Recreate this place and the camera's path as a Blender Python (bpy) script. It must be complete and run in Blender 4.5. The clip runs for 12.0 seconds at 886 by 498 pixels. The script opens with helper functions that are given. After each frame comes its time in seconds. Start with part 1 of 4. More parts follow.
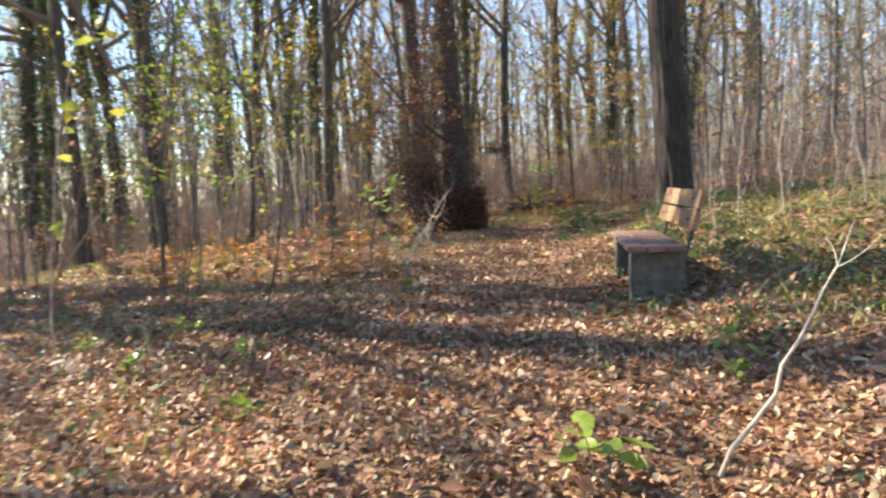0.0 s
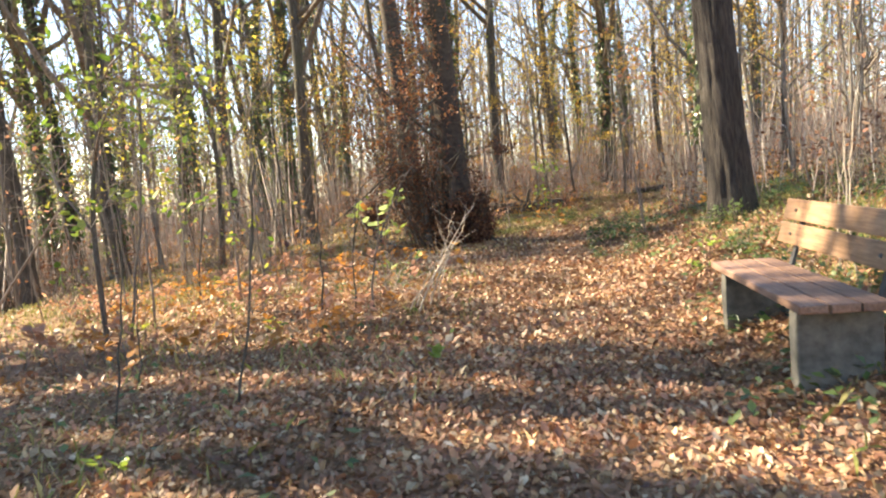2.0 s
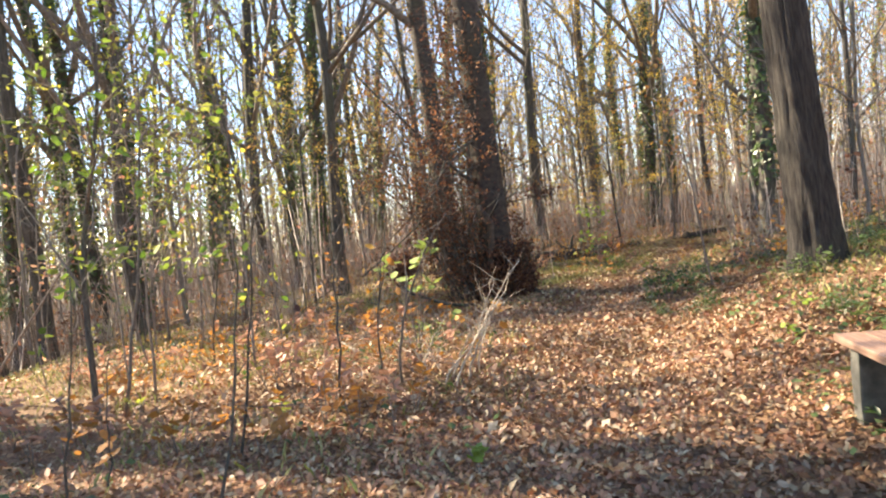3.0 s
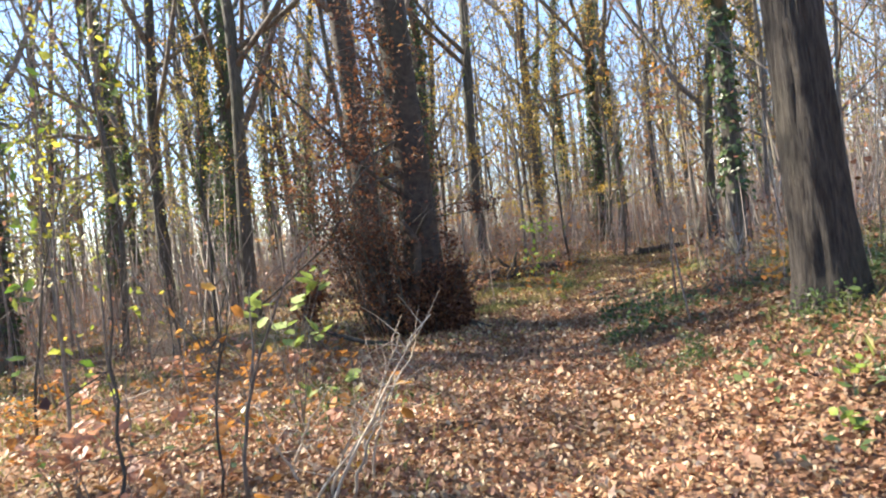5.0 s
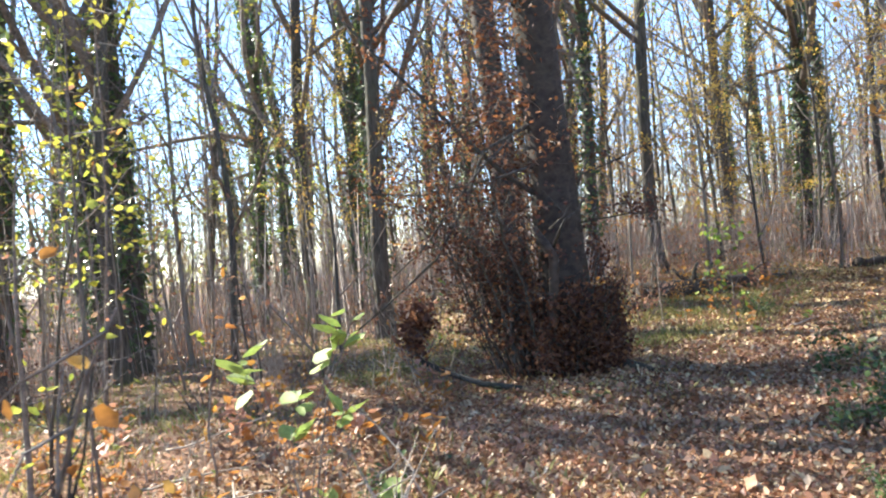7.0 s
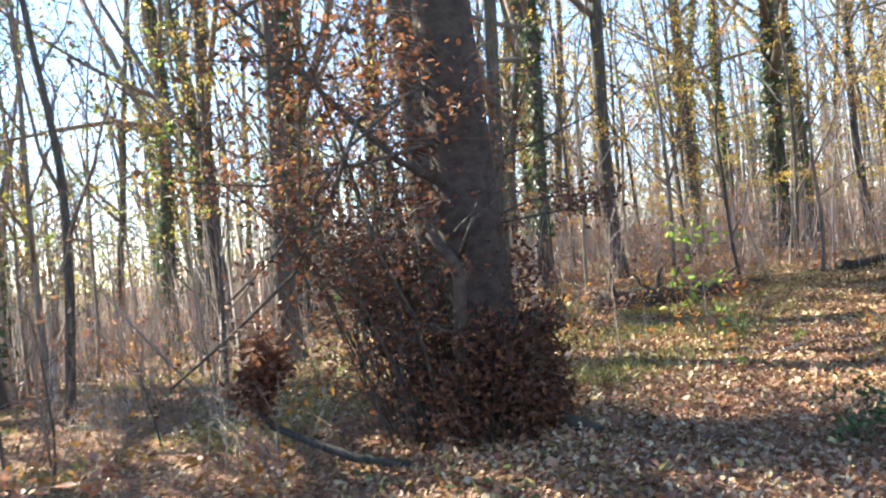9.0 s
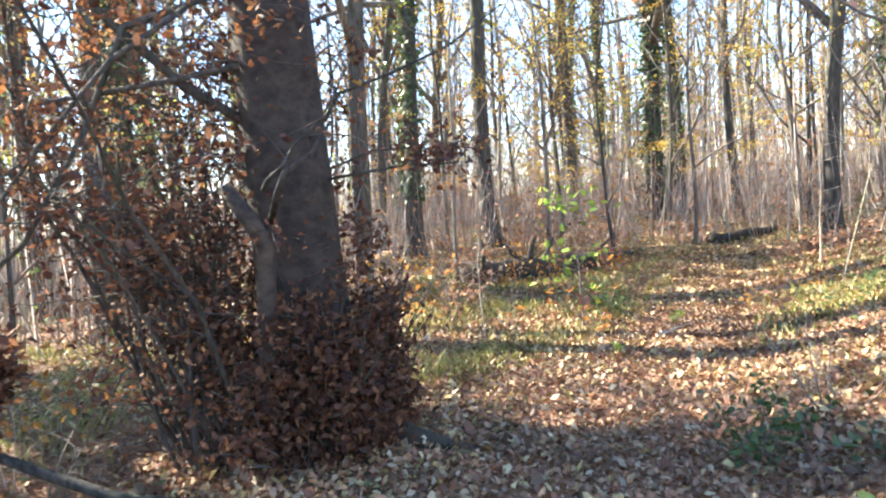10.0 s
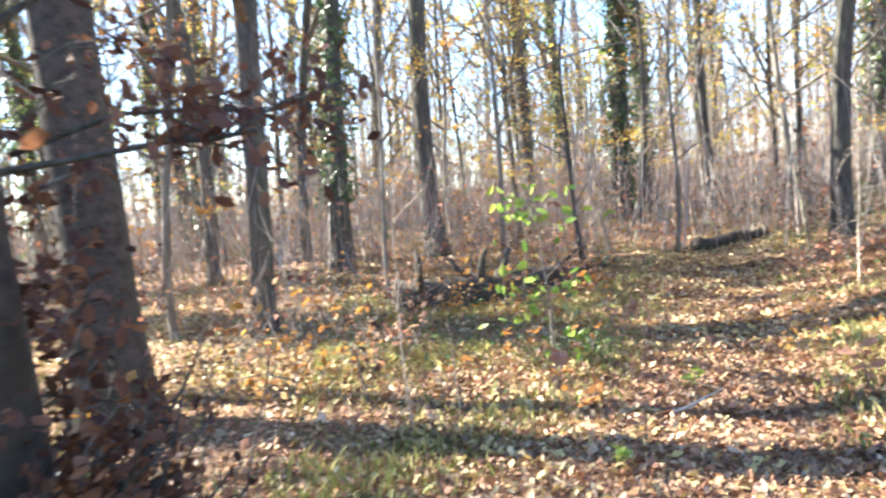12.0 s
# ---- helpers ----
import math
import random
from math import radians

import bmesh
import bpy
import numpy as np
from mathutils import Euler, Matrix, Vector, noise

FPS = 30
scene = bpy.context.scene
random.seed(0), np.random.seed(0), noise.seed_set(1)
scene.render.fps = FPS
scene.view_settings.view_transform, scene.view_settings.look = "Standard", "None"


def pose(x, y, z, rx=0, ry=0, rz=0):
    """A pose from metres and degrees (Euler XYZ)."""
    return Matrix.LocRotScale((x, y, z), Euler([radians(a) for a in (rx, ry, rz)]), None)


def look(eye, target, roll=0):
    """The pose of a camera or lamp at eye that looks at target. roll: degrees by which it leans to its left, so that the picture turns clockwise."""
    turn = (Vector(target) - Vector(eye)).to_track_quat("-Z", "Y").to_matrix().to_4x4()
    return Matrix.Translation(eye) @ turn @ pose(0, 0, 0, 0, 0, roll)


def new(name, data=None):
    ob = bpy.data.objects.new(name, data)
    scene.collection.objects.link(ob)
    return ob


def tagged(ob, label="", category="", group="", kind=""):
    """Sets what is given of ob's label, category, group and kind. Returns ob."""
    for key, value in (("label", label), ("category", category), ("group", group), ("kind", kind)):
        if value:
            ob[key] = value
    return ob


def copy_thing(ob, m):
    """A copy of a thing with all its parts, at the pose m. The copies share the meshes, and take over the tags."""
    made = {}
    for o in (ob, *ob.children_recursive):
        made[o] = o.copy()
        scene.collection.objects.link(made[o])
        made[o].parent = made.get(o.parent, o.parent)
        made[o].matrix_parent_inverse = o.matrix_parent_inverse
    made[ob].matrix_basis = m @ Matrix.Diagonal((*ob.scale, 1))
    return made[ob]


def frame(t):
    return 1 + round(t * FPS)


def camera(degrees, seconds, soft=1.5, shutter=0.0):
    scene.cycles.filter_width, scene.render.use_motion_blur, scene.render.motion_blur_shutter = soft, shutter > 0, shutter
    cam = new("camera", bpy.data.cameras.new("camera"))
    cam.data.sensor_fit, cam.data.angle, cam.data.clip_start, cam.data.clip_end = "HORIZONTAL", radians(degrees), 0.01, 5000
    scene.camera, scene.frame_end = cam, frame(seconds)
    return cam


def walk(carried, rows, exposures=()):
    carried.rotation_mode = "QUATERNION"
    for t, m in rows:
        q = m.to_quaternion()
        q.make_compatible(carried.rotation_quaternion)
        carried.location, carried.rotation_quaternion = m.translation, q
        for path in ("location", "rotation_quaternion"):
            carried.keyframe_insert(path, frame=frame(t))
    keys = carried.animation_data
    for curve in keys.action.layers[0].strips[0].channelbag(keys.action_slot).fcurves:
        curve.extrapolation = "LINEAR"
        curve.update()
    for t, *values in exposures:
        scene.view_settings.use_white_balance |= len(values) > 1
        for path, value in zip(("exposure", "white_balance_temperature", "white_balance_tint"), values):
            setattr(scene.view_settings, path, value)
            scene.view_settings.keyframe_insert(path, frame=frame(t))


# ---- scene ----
cam = camera(62.8, 12.0, soft=2.1, shutter=0.25)
METRES, EYE, TILT, LEAN, TURN = 14.0, 1.5, 0.0, 0.0, 0.0
ROWS = [
    (0.0, 0.0, 0.0, 0.0, -0.19, -5.16, 2.16),
    (0.5, -0.0109, 0.0386, 0.0048, -8.21, -5.94, 2.38),
    (1.0, -0.0198, 0.0778, 0.0062, -6.88, -6.22, 3.04),
    (1.5, -0.0246, 0.1127, 0.0097, -2.61, -5.97, 3.97),
    (2.0, -0.0282, 0.1501, 0.0167, -2.18, -5.63, 4.91),
    (2.5, -0.0262, 0.1867, 0.0197, 0.26, -3.18, 4.97),
    (3.0, -0.0264, 0.228, 0.0193, 0.75, -1.81, 5.59),
    (3.5, -0.0229, 0.2631, 0.0197, -4.28, -2.31, 5.45),
    (5.5, 0.0102, 0.4239, 0.0263, -3.44, -1.2, 5.5),
    (6.0, 0.0196, 0.4644, 0.0281, -2.7, -1.65, 4.63),
    (6.5, 0.0282, 0.5022, 0.0309, 6.5, -1.38, 4.71),
    (7.0, 0.0368, 0.5406, 0.031, 10.48, -0.23, 4.94),
    (9.0, 0.0629, 0.711, 0.0326, 7.85, -0.6, 5.35),
    (9.5, 0.07, 0.7592, 0.0301, 0.21, -3.67, 5.05),
    (10.0, 0.0804, 0.8035, 0.0295, -1.42, -4.16, 3.7),
    (10.5, 0.0848, 0.8482, 0.0313, 5.74, -4.67, 4.99),
    (11.0, 0.0913, 0.8905, 0.0309, -0.24, -5.38, 5.31),
    (11.5, 0.1012, 0.9379, 0.0316, 2.65, -4.4, 4.56),
    (12.0, 0.1091, 0.981, 0.0325, -5.12, -4.75, 4.07),
]
walk(cam, [(t, pose(0, 0, EYE, TILT, LEAN, TURN) @ pose(METRES * x, METRES * y, METRES * z, 90 + pitch, roll, yaw)) for t, x, y, z, yaw, pitch, roll in ROWS],
     exposures=[(0.0, 1.66, 7200, 10), (1.5, 2.2, 8350, 11), (3.5, 1.98, 7500, 11), (5.5, 1.87, 6600, 10), (7.0, 2.05, 6350, 8), (9.0, 2.32, 6550, 8), (10.5, 2.86, 6450, 7), (11.5, 2.95, 6350, 7), (12.0, 2.79, 6250, 7)])

# ---- world, sun ----
SUN_AZ, SUN_EL = -65.0, 38.0      # degrees: clockwise from +y, above the horizon
world = bpy.data.worlds.new("sky")
scene.world = world
world.use_nodes = True
sky = world.node_tree.nodes.new("ShaderNodeTexSky")
sky.sky_type, sky.sun_disc = "NISHITA", False
sky.sun_elevation, sky.sun_rotation = radians(SUN_EL), radians(SUN_AZ)
sky.dust_density, sky.air_density, sky.ozone_density = 0.0, 0.8, 3.5
world.node_tree.links.new(sky.outputs[0], world.node_tree.nodes["Background"].inputs[0])
world.node_tree.nodes["Background"].inputs[1].default_value = 0.135
sun = new("sun", bpy.data.lights.new("sun", "SUN"))
sun.data.energy, sun.data.angle, sun.data.color = 5.0, radians(0.6), (1.0, 0.93, 0.81)
_a, _e = radians(SUN_AZ), radians(SUN_EL)
SUN_DIR = Vector((math.sin(_a) * math.cos(_e), math.cos(_a) * math.cos(_e), math.sin(_e)))
sun.matrix_world = look(SUN_DIR * 60, (0, 0, 0))


# ---- materials ----
def nodes_of(name):
    m = bpy.data.materials.new(name)
    m.use_nodes = True
    nt = m.node_tree
    return m, nt, nt.nodes["Principled BSDF"], nt.links.new


def ramp_of(nt, stops):
    r = nt.nodes.new("ShaderNodeValToRGB")
    while len(r.color_ramp.elements) < len(stops):
        r.color_ramp.elements.new(0.5)
    for el, (p, c) in zip(r.color_ramp.elements, stops):
        el.position, el.color = p, (*c, 1)
    return r


def noise_of(nt, scale, detail=5, stretch=(1, 1, 1), rough=0.6):
    co = nt.nodes.new("ShaderNodeTexCoord")
    mp = nt.nodes.new("ShaderNodeMapping")
    mp.inputs["Scale"].default_value = stretch
    nt.links.new(co.outputs["Object"], mp.inputs[0])
    n = nt.nodes.new("ShaderNodeTexNoise")
    n.inputs["Scale"].default_value, n.inputs["Detail"].default_value, n.inputs["Roughness"].default_value = scale, detail, rough
    nt.links.new(mp.outputs[0], n.inputs["Vector"])
    return n


def blend_of(nt, fac, a, b, how="MIX"):
    m = nt.nodes.new("ShaderNodeMix")
    m.data_type, m.blend_type = "RGBA", how
    for sock, v in ((m.inputs[0], fac), (m.inputs[6], a), (m.inputs[7], b)):
        if hasattr(v, "is_linked"):
            nt.links.new(v, sock)
        else:
            sock.default_value = v if not isinstance(v, tuple) else (*v, 1)
    return m.outputs[2]


def bump_of(nt, height, bsdf, strength, dist):
    b = nt.nodes.new("ShaderNodeBump")
    b.inputs["Strength"].default_value, b.inputs["Distance"].default_value = strength, dist
    nt.links.new(height, b.inputs["Height"])
    nt.links.new(b.outputs[0], bsdf.inputs["Normal"])


def bark(name, dark, light, moss, moss_amount=0.35, ridge=(9, 9, 1.4), depth=0.03, scale=3.0):
    m, nt, p, link = nodes_of(name)
    ridges = noise_of(nt, scale, 7, ridge, 0.65)
    r = ramp_of(nt, [(0.32, dark), (0.5, tuple((a + b) / 2 for a, b in zip(dark, light))), (0.68, light)])
    link(ridges.outputs[0], r.inputs[0])
    patch = noise_of(nt, 1.1, 4, (1, 1, 0.5))
    mr = ramp_of(nt, [(0.48, (0, 0, 0)), (0.68, (moss_amount,) * 3)])
    link(patch.outputs[0], mr.inputs[0])
    c = blend_of(nt, mr.outputs[0], r.outputs[0], moss)
    ob = nt.nodes.new("ShaderNodeObjectInfo")
    v = ramp_of(nt, [(0, (0.7, 0.7, 0.7)), (1, (1.15, 1.12, 1.08))])
    link(ob.outputs["Random"], v.inputs[0])
    link(blend_of(nt, 1.0, c, v.outputs[0], "MULTIPLY"), p.inputs["Base Color"])
    p.inputs["Roughness"].default_value = 0.9
    bump_of(nt, ridges.outputs[0], p, 0.9, depth)
    return m


def leafy(name, colours, shine=0.5, glow=0.4, patchy=0.0):
    """Leaves: one colour a leaf, some light through the blade."""
    m, nt, p, link = nodes_of(name)
    geo = nt.nodes.new("ShaderNodeNewGeometry")
    r = ramp_of(nt, [(i / max(1, len(colours) - 1), c) for i, c in enumerate(colours)])
    link(geo.outputs["Random Per Island"], r.inputs[0])
    n = noise_of(nt, 38, 3)
    nr = ramp_of(nt, [(0.3, (0.72, 0.7, 0.66)), (0.7, (1.12, 1.1, 1.08))])
    link(n.outputs[0], nr.inputs[0])
    c = blend_of(nt, 1.0, r.outputs[0], nr.outputs[0], "MULTIPLY")
    if patchy:
        big = noise_of(nt, 0.9, 3)
        br = ramp_of(nt, [(0.35, (1 - patchy,) * 3), (0.65, (1 + patchy * 0.5,) * 3)])
        link(big.outputs[0], br.inputs[0])
        c = blend_of(nt, 1.0, c, br.outputs[0], "MULTIPLY")
    link(c, p.inputs["Base Color"])
    p.inputs["Roughness"].default_value = shine
    t = nt.nodes.new("ShaderNodeBsdfTranslucent")
    link(c, t.inputs[0])
    mx = nt.nodes.new("ShaderNodeMixShader")
    mx.inputs[0].default_value = glow
    link(p.outputs[0], mx.inputs[1])
    link(t.outputs[0], mx.inputs[2])
    link(mx.outputs[0], nt.nodes["Material Output"].inputs[0])
    return m


def soil():
    m, nt, p, link = nodes_of("leaf_mould")
    fine = noise_of(nt, 26, 6)
    r = ramp_of(nt, [(0.3, (0.1, 0.055, 0.034)), (0.5, (0.27, 0.142, 0.078)), (0.7, (0.42, 0.25, 0.14))])
    link(fine.outputs[0], r.inputs[0])
    wide = noise_of(nt, 0.55, 5)
    w = ramp_of(nt, [(0.45, (0, 0, 0)), (0.7, (0.55, 0.55, 0.55))])
    link(wide.outputs[0], w.inputs[0])
    link(blend_of(nt, w.outputs[0], r.outputs[0], (0.10, 0.095, 0.035)), p.inputs["Base Color"])
    p.inputs["Roughness"].default_value = 0.95
    bump_of(nt, fine.outputs[0], p, 1.0, 0.04)
    return m


def surface(name, dark, light, scale, rough, bump=0.3, dist=0.005, stretch=(1, 1, 1), metal=0.0):
    m, nt, p, link = nodes_of(name)
    n = noise_of(nt, scale, 7, stretch)
    r = ramp_of(nt, [(0.3, dark), (0.7, light)])
    link(n.outputs[0], r.inputs[0])
    w = noise_of(nt, 3.1, 4)
    wr = ramp_of(nt, [(0.35, (0.7, 0.69, 0.67)), (0.65, (1.1, 1.1, 1.1))])
    link(w.outputs[0], wr.inputs[0])
    c = blend_of(nt, 1.0, r.outputs[0], wr.outputs[0], "MULTIPLY")
    ob = nt.nodes.new("ShaderNodeObjectInfo")
    v = ramp_of(nt, [(0, (0.86, 0.86, 0.86)), (1, (1.1, 1.1, 1.1))])
    link(ob.outputs["Random"], v.inputs[0])
    link(blend_of(nt, 1.0, c, v.outputs[0], "MULTIPLY"), p.inputs["Base Color"])
    p.inputs["Roughness"].default_value, p.inputs["Metallic"].default_value = rough, metal
    bump_of(nt, n.outputs[0], p, bump, dist)
    return m


BARK_GREY = bark("grey_bark", (0.033, 0.03, 0.025), (0.165, 0.148, 0.122), (0.085, 0.105, 0.045), 0.55)
BARK_POLE = bark("pale_grey_bark", (0.11, 0.095, 0.078), (0.36, 0.32, 0.265), (0.16, 0.17, 0.08), 0.4)
BARK_OAK = bark("oak_bark", (0.014, 0.0115, 0.01), (0.1, 0.084, 0.07), (0.075, 0.078, 0.045), 0.3, (13, 13, 1.7), 0.05, 3.0)
BARK_BEECH = bark("beech_bark", (0.029, 0.022, 0.017), (0.105, 0.083, 0.063), (0.055, 0.058, 0.028), 0.6, (3, 3, 4), 0.008, 3.5)
TWIG = bark("twig_bark", (0.1, 0.082, 0.068), (0.31, 0.265, 0.222), (0.11, 0.115, 0.06), 0.25, (3, 3, 3), 0.003, 6)
PALE_WOOD = bark("pale_dead_wood", (0.3, 0.25, 0.19), (0.62, 0.53, 0.42), (0.3, 0.28, 0.18), 0.2, (3, 3, 3), 0.003, 6)
ROTTEN = bark("rotten_log_bark", (0.03, 0.022, 0.017), (0.12, 0.09, 0.065), (0.06, 0.075, 0.03), 0.4, (4, 4, 4), 0.03, 3)
SOIL = soil()
LITTER = leafy("fallen_leaves", [(0.13, 0.056, 0.036), (0.4, 0.19, 0.11), (0.56, 0.295, 0.17), (0.23, 0.145, 0.078), (0.25, 0.11, 0.064), (0.66, 0.44, 0.26), (0.48, 0.22, 0.122), (0.3, 0.23, 0.13), (0.78, 0.63, 0.43), (0.32, 0.145, 0.084), (0.6, 0.33, 0.155), (0.68, 0.51, 0.28), (0.19, 0.085, 0.053)], 0.55, 0.16, 0.45)
LEAF_BROWN = leafy("withered_beech_leaves", [(0.07, 0.03, 0.023), (0.135, 0.06, 0.038), (0.2, 0.095, 0.056), (0.095, 0.042, 0.031), (0.28, 0.135, 0.07), (0.34, 0.16, 0.072)], 0.75, 0.32)
LEAF_RUST = leafy("rust_and_tan_leaves", [(0.4, 0.165, 0.1), (0.56, 0.29, 0.175), (0.46, 0.2, 0.125), (0.62, 0.42, 0.27), (0.52, 0.28, 0.13)], 0.5, 0.4)
BRUSH = leafy("dry_stalks", [(0.22, 0.175, 0.16), (0.46, 0.4, 0.37), (0.3, 0.27, 0.25), (0.62, 0.59, 0.56), (0.3, 0.19, 0.16), (0.2, 0.19, 0.12), (0.5, 0.46, 0.44), (0.36, 0.26, 0.22)], 0.8, 0.1)
LEAF_GLOW = leafy("golden_leaves", [(0.62, 0.42, 0.08), (0.7, 0.52, 0.12), (0.56, 0.34, 0.07), (0.6, 0.5, 0.12)], 0.5, 0.55)
LEAF_ORANGE = leafy("orange_leaves", [(0.5, 0.2, 0.04), (0.64, 0.34, 0.07), (0.42, 0.18, 0.05), (0.66, 0.42, 0.12)], 0.5, 0.5)
LEAF_COPPER = leafy("copper_leaves", [(0.3, 0.12, 0.05), (0.42, 0.18, 0.07), (0.24, 0.1, 0.05), (0.5, 0.26, 0.1)], 0.55, 0.4)
LEAF_YELLOW = leafy("yellow_leaves", [(0.46, 0.48, 0.08), (0.62, 0.54, 0.08), (0.3, 0.4, 0.07), (0.52, 0.46, 0.08), (0.36, 0.44, 0.09)], 0.45, 0.5)
LEAF_GREEN = leafy("green_leaves", [(0.1, 0.2, 0.03), (0.2, 0.32, 0.05), (0.3, 0.4, 0.08), (0.42, 0.46, 0.1)], 0.4, 0.45)
LEAF_GOLD = leafy("golden_fallen_leaves", [(0.62, 0.46, 0.16), (0.72, 0.57, 0.27), (0.52, 0.37, 0.13), (0.78, 0.66, 0.4)], 0.45, 0.15)
LEAF_PALE = leafy("pale_green_leaves", [(0.32, 0.42, 0.12), (0.4, 0.48, 0.16), (0.27, 0.38, 0.09), (0.46, 0.5, 0.2)], 0.6, 0.4)
IVY = leafy("ivy_leaves", [(0.04, 0.085, 0.028), (0.08, 0.14, 0.04), (0.15, 0.21, 0.065), (0.065, 0.105, 0.04)], 0.38, 0.35)
GRASS = leafy("grass_blades", [(0.16, 0.2, 0.045), (0.32, 0.33, 0.1), (0.5, 0.44, 0.2), (0.2, 0.23, 0.06)], 0.5, 0.35)
PLANK = surface("varnished_plank", (0.21, 0.115, 0.062), (0.46, 0.28, 0.165), 4, 0.5, 0.35, 0.004, (14, 1, 14))
PLANK_SEAT = surface("weathered_plank", (0.15, 0.083, 0.056), (0.34, 0.21, 0.15), 4, 0.6, 0.4, 0.004, (14, 1, 14))
CONCRETE = surface("rough_concrete", (0.06, 0.06, 0.05), (0.21, 0.2, 0.17), 9, 0.92, 0.6, 0.01)
STEEL = surface("dark_painted_steel", (0.03, 0.035, 0.04), (0.09, 0.09, 0.09), 20, 0.5, 0.2, 0.002)


# ---- building helpers ----
class Build:
    """Gathers points and faces for one mesh."""

    def __init__(self):
        self.v, self.f = [], []

    def tube(self, pts, radii, sides=6, rough=0.0, rng=random):
        base, n = len(self.v), len(pts)
        side = None
        for i, p in enumerate(pts):
            d = (Vector(pts[min(i + 1, n - 1)]) - Vector(pts[max(i - 1, 0)])).normalized()
            if side is None:
                side = d.cross(Vector((0.31, 0.95, 0.1)) if abs(d.y) < 0.8 else Vector((1, 0.1, 0.2))).normalized()
            side = (side - d * side.dot(d)).normalized()
            up = d.cross(side)
            for k in range(sides):
                a = 2 * math.pi * k / sides
                r = radii[i] * (1 + rough * rng.uniform(-1, 1))
                self.v.append(tuple(Vector(p) + side * (r * math.cos(a)) + up * (r * math.sin(a))))
        for i in range(n - 1):
            for k in range(sides):
                a, b = base + i * sides + k, base + i * sides + (k + 1) % sides
                self.f.append((a, b, b + sides, a + sides))
        if sides > 3:
            self.f.append(tuple(base + k for k in reversed(range(sides))))
            self.f.append(tuple(base + (n - 1) * sides + k for k in range(sides)))

    def mesh(self, name, material, smooth=True):
        me = bpy.data.meshes.new(name)
        me.from_pydata(self.v, [], self.f)
        me.materials.append(material)
        if smooth:
            me.polygons.foreach_set("use_smooth", [True] * len(me.polygons))
        return me


def array_mesh(name, verts, faces, material, smooth=False):
    me = bpy.data.meshes.new(name)
    n, k = faces.shape
    me.vertices.add(len(verts))
    me.vertices.foreach_set("co", np.ascontiguousarray(verts, dtype=np.float32).ravel())
    me.loops.add(n * k)
    me.loops.foreach_set("vertex_index", faces.astype(np.int32).ravel())
    me.polygons.add(n)
    me.polygons.foreach_set("loop_start", np.arange(0, n * k, k, dtype=np.int32))
    me.polygons.foreach_set("loop_total", np.full(n, k, dtype=np.int32))
    me.update(calc_edges=True)
    me.materials.append(material)
    if smooth:
        me.polygons.foreach_set("use_smooth", np.ones(n, dtype=bool))
    return me


# leaf blades: length along x, fold along the midrib, curled tip
LEAF6 = (np.array([(0, 0, 0), (0.35, 0.3, 0.1), (0.4, 0, 0), (0.35, -0.3, 0.1), (0.78, 0.22, 0.14), (0.78, -0.22, 0.1), (1, 0, 0.16)]),
         np.array([(0, 2, 1), (0, 3, 2), (2, 4, 1), (2, 3, 5), (2, 6, 4), (2, 5, 6)]))
LEAF5 = (np.array([(0, 0, 0.05), (0.33, -0.3, 0.1), (0.84, -0.22, 0.2), (0.98, 0.1, 0.1), (0.42, 0.33, 0.17), (0.47, 0, 0)]), np.array([(0, 1, 5), (1, 2, 5), (2, 3, 5), (3, 4, 5), (4, 0, 5)]))
LEAF3 = (np.array([(0, 0, 0.03), (0.33, -0.3, 0.14), (0.86, -0.2, 0.22), (1, 0.1, 0.05), (0.42, 0.33, 0.18)]), np.array([(0, 1, 2), (0, 2, 3), (0, 3, 4)]))
LEAF4 = (np.array([(0, 0, 0), (0.5, 0.32, 0.1), (1, 0, 0.06), (0.5, -0.32, 0.1)]), np.array([(0, 2, 1), (0, 3, 2)]))
# a thin bowed stalk, length along x
STALK = (np.array([(0, 0.0045, 0), (0, -0.0025, 0.004), (0, -0.0025, -0.004), (0.5, 0.0135, 0.022), (0.5, 0.0085, 0.0245), (0.5, 0.0085, 0.019), (1, 0, 0.03)]),
         np.array([(0, 1, 3), (1, 4, 3), (1, 2, 4), (2, 5, 4), (2, 0, 5), (0, 3, 5), (3, 4, 6), (4, 5, 6), (5, 3, 6)]))
BLADE = (np.array([(0, 0.025, 0), (0, -0.025, 0), (0.6, 0, 0.1), (1, 0, 0.35)]), np.array([(0, 1, 2), (0, 2, 3)]))


def scatter(name, pos, normal, size, material, blade, rng, along=None):
    """One mesh of many leaves: at pos, facing normal, of the given sizes."""
    pos, normal = np.asarray(pos, float), np.asarray(normal, float)
    n = len(pos)
    normal = normal / np.linalg.norm(normal, axis=1, keepdims=True)
    t = rng.normal(size=(n, 3)) if along is None else np.asarray(along, float)
    t = t - normal * (t * normal).sum(1, keepdims=True)
    t /= np.linalg.norm(t, axis=1, keepdims=True) + 1e-9
    b = np.cross(normal, t)
    tv, tf = blade
    curl = rng.uniform(-1.0, 2.6, size=(n, 1, 1))
    wide = rng.uniform(0.55, 1.2, size=(n, 1, 1))
    loc = t[:, None, :] * tv[None, :, 0:1] + b[:, None, :] * tv[None, :, 1:2] * wide + normal[:, None, :] * tv[None, :, 2:3] * curl
    v = pos[:, None, :] + loc * np.asarray(size, float).reshape(-1, 1, 1)
    f = tf[None, :, :] + (np.arange(n) * len(tv))[:, None, None]
    return array_mesh(name, v.reshape(-1, 3), f.reshape(-1, 3), material)


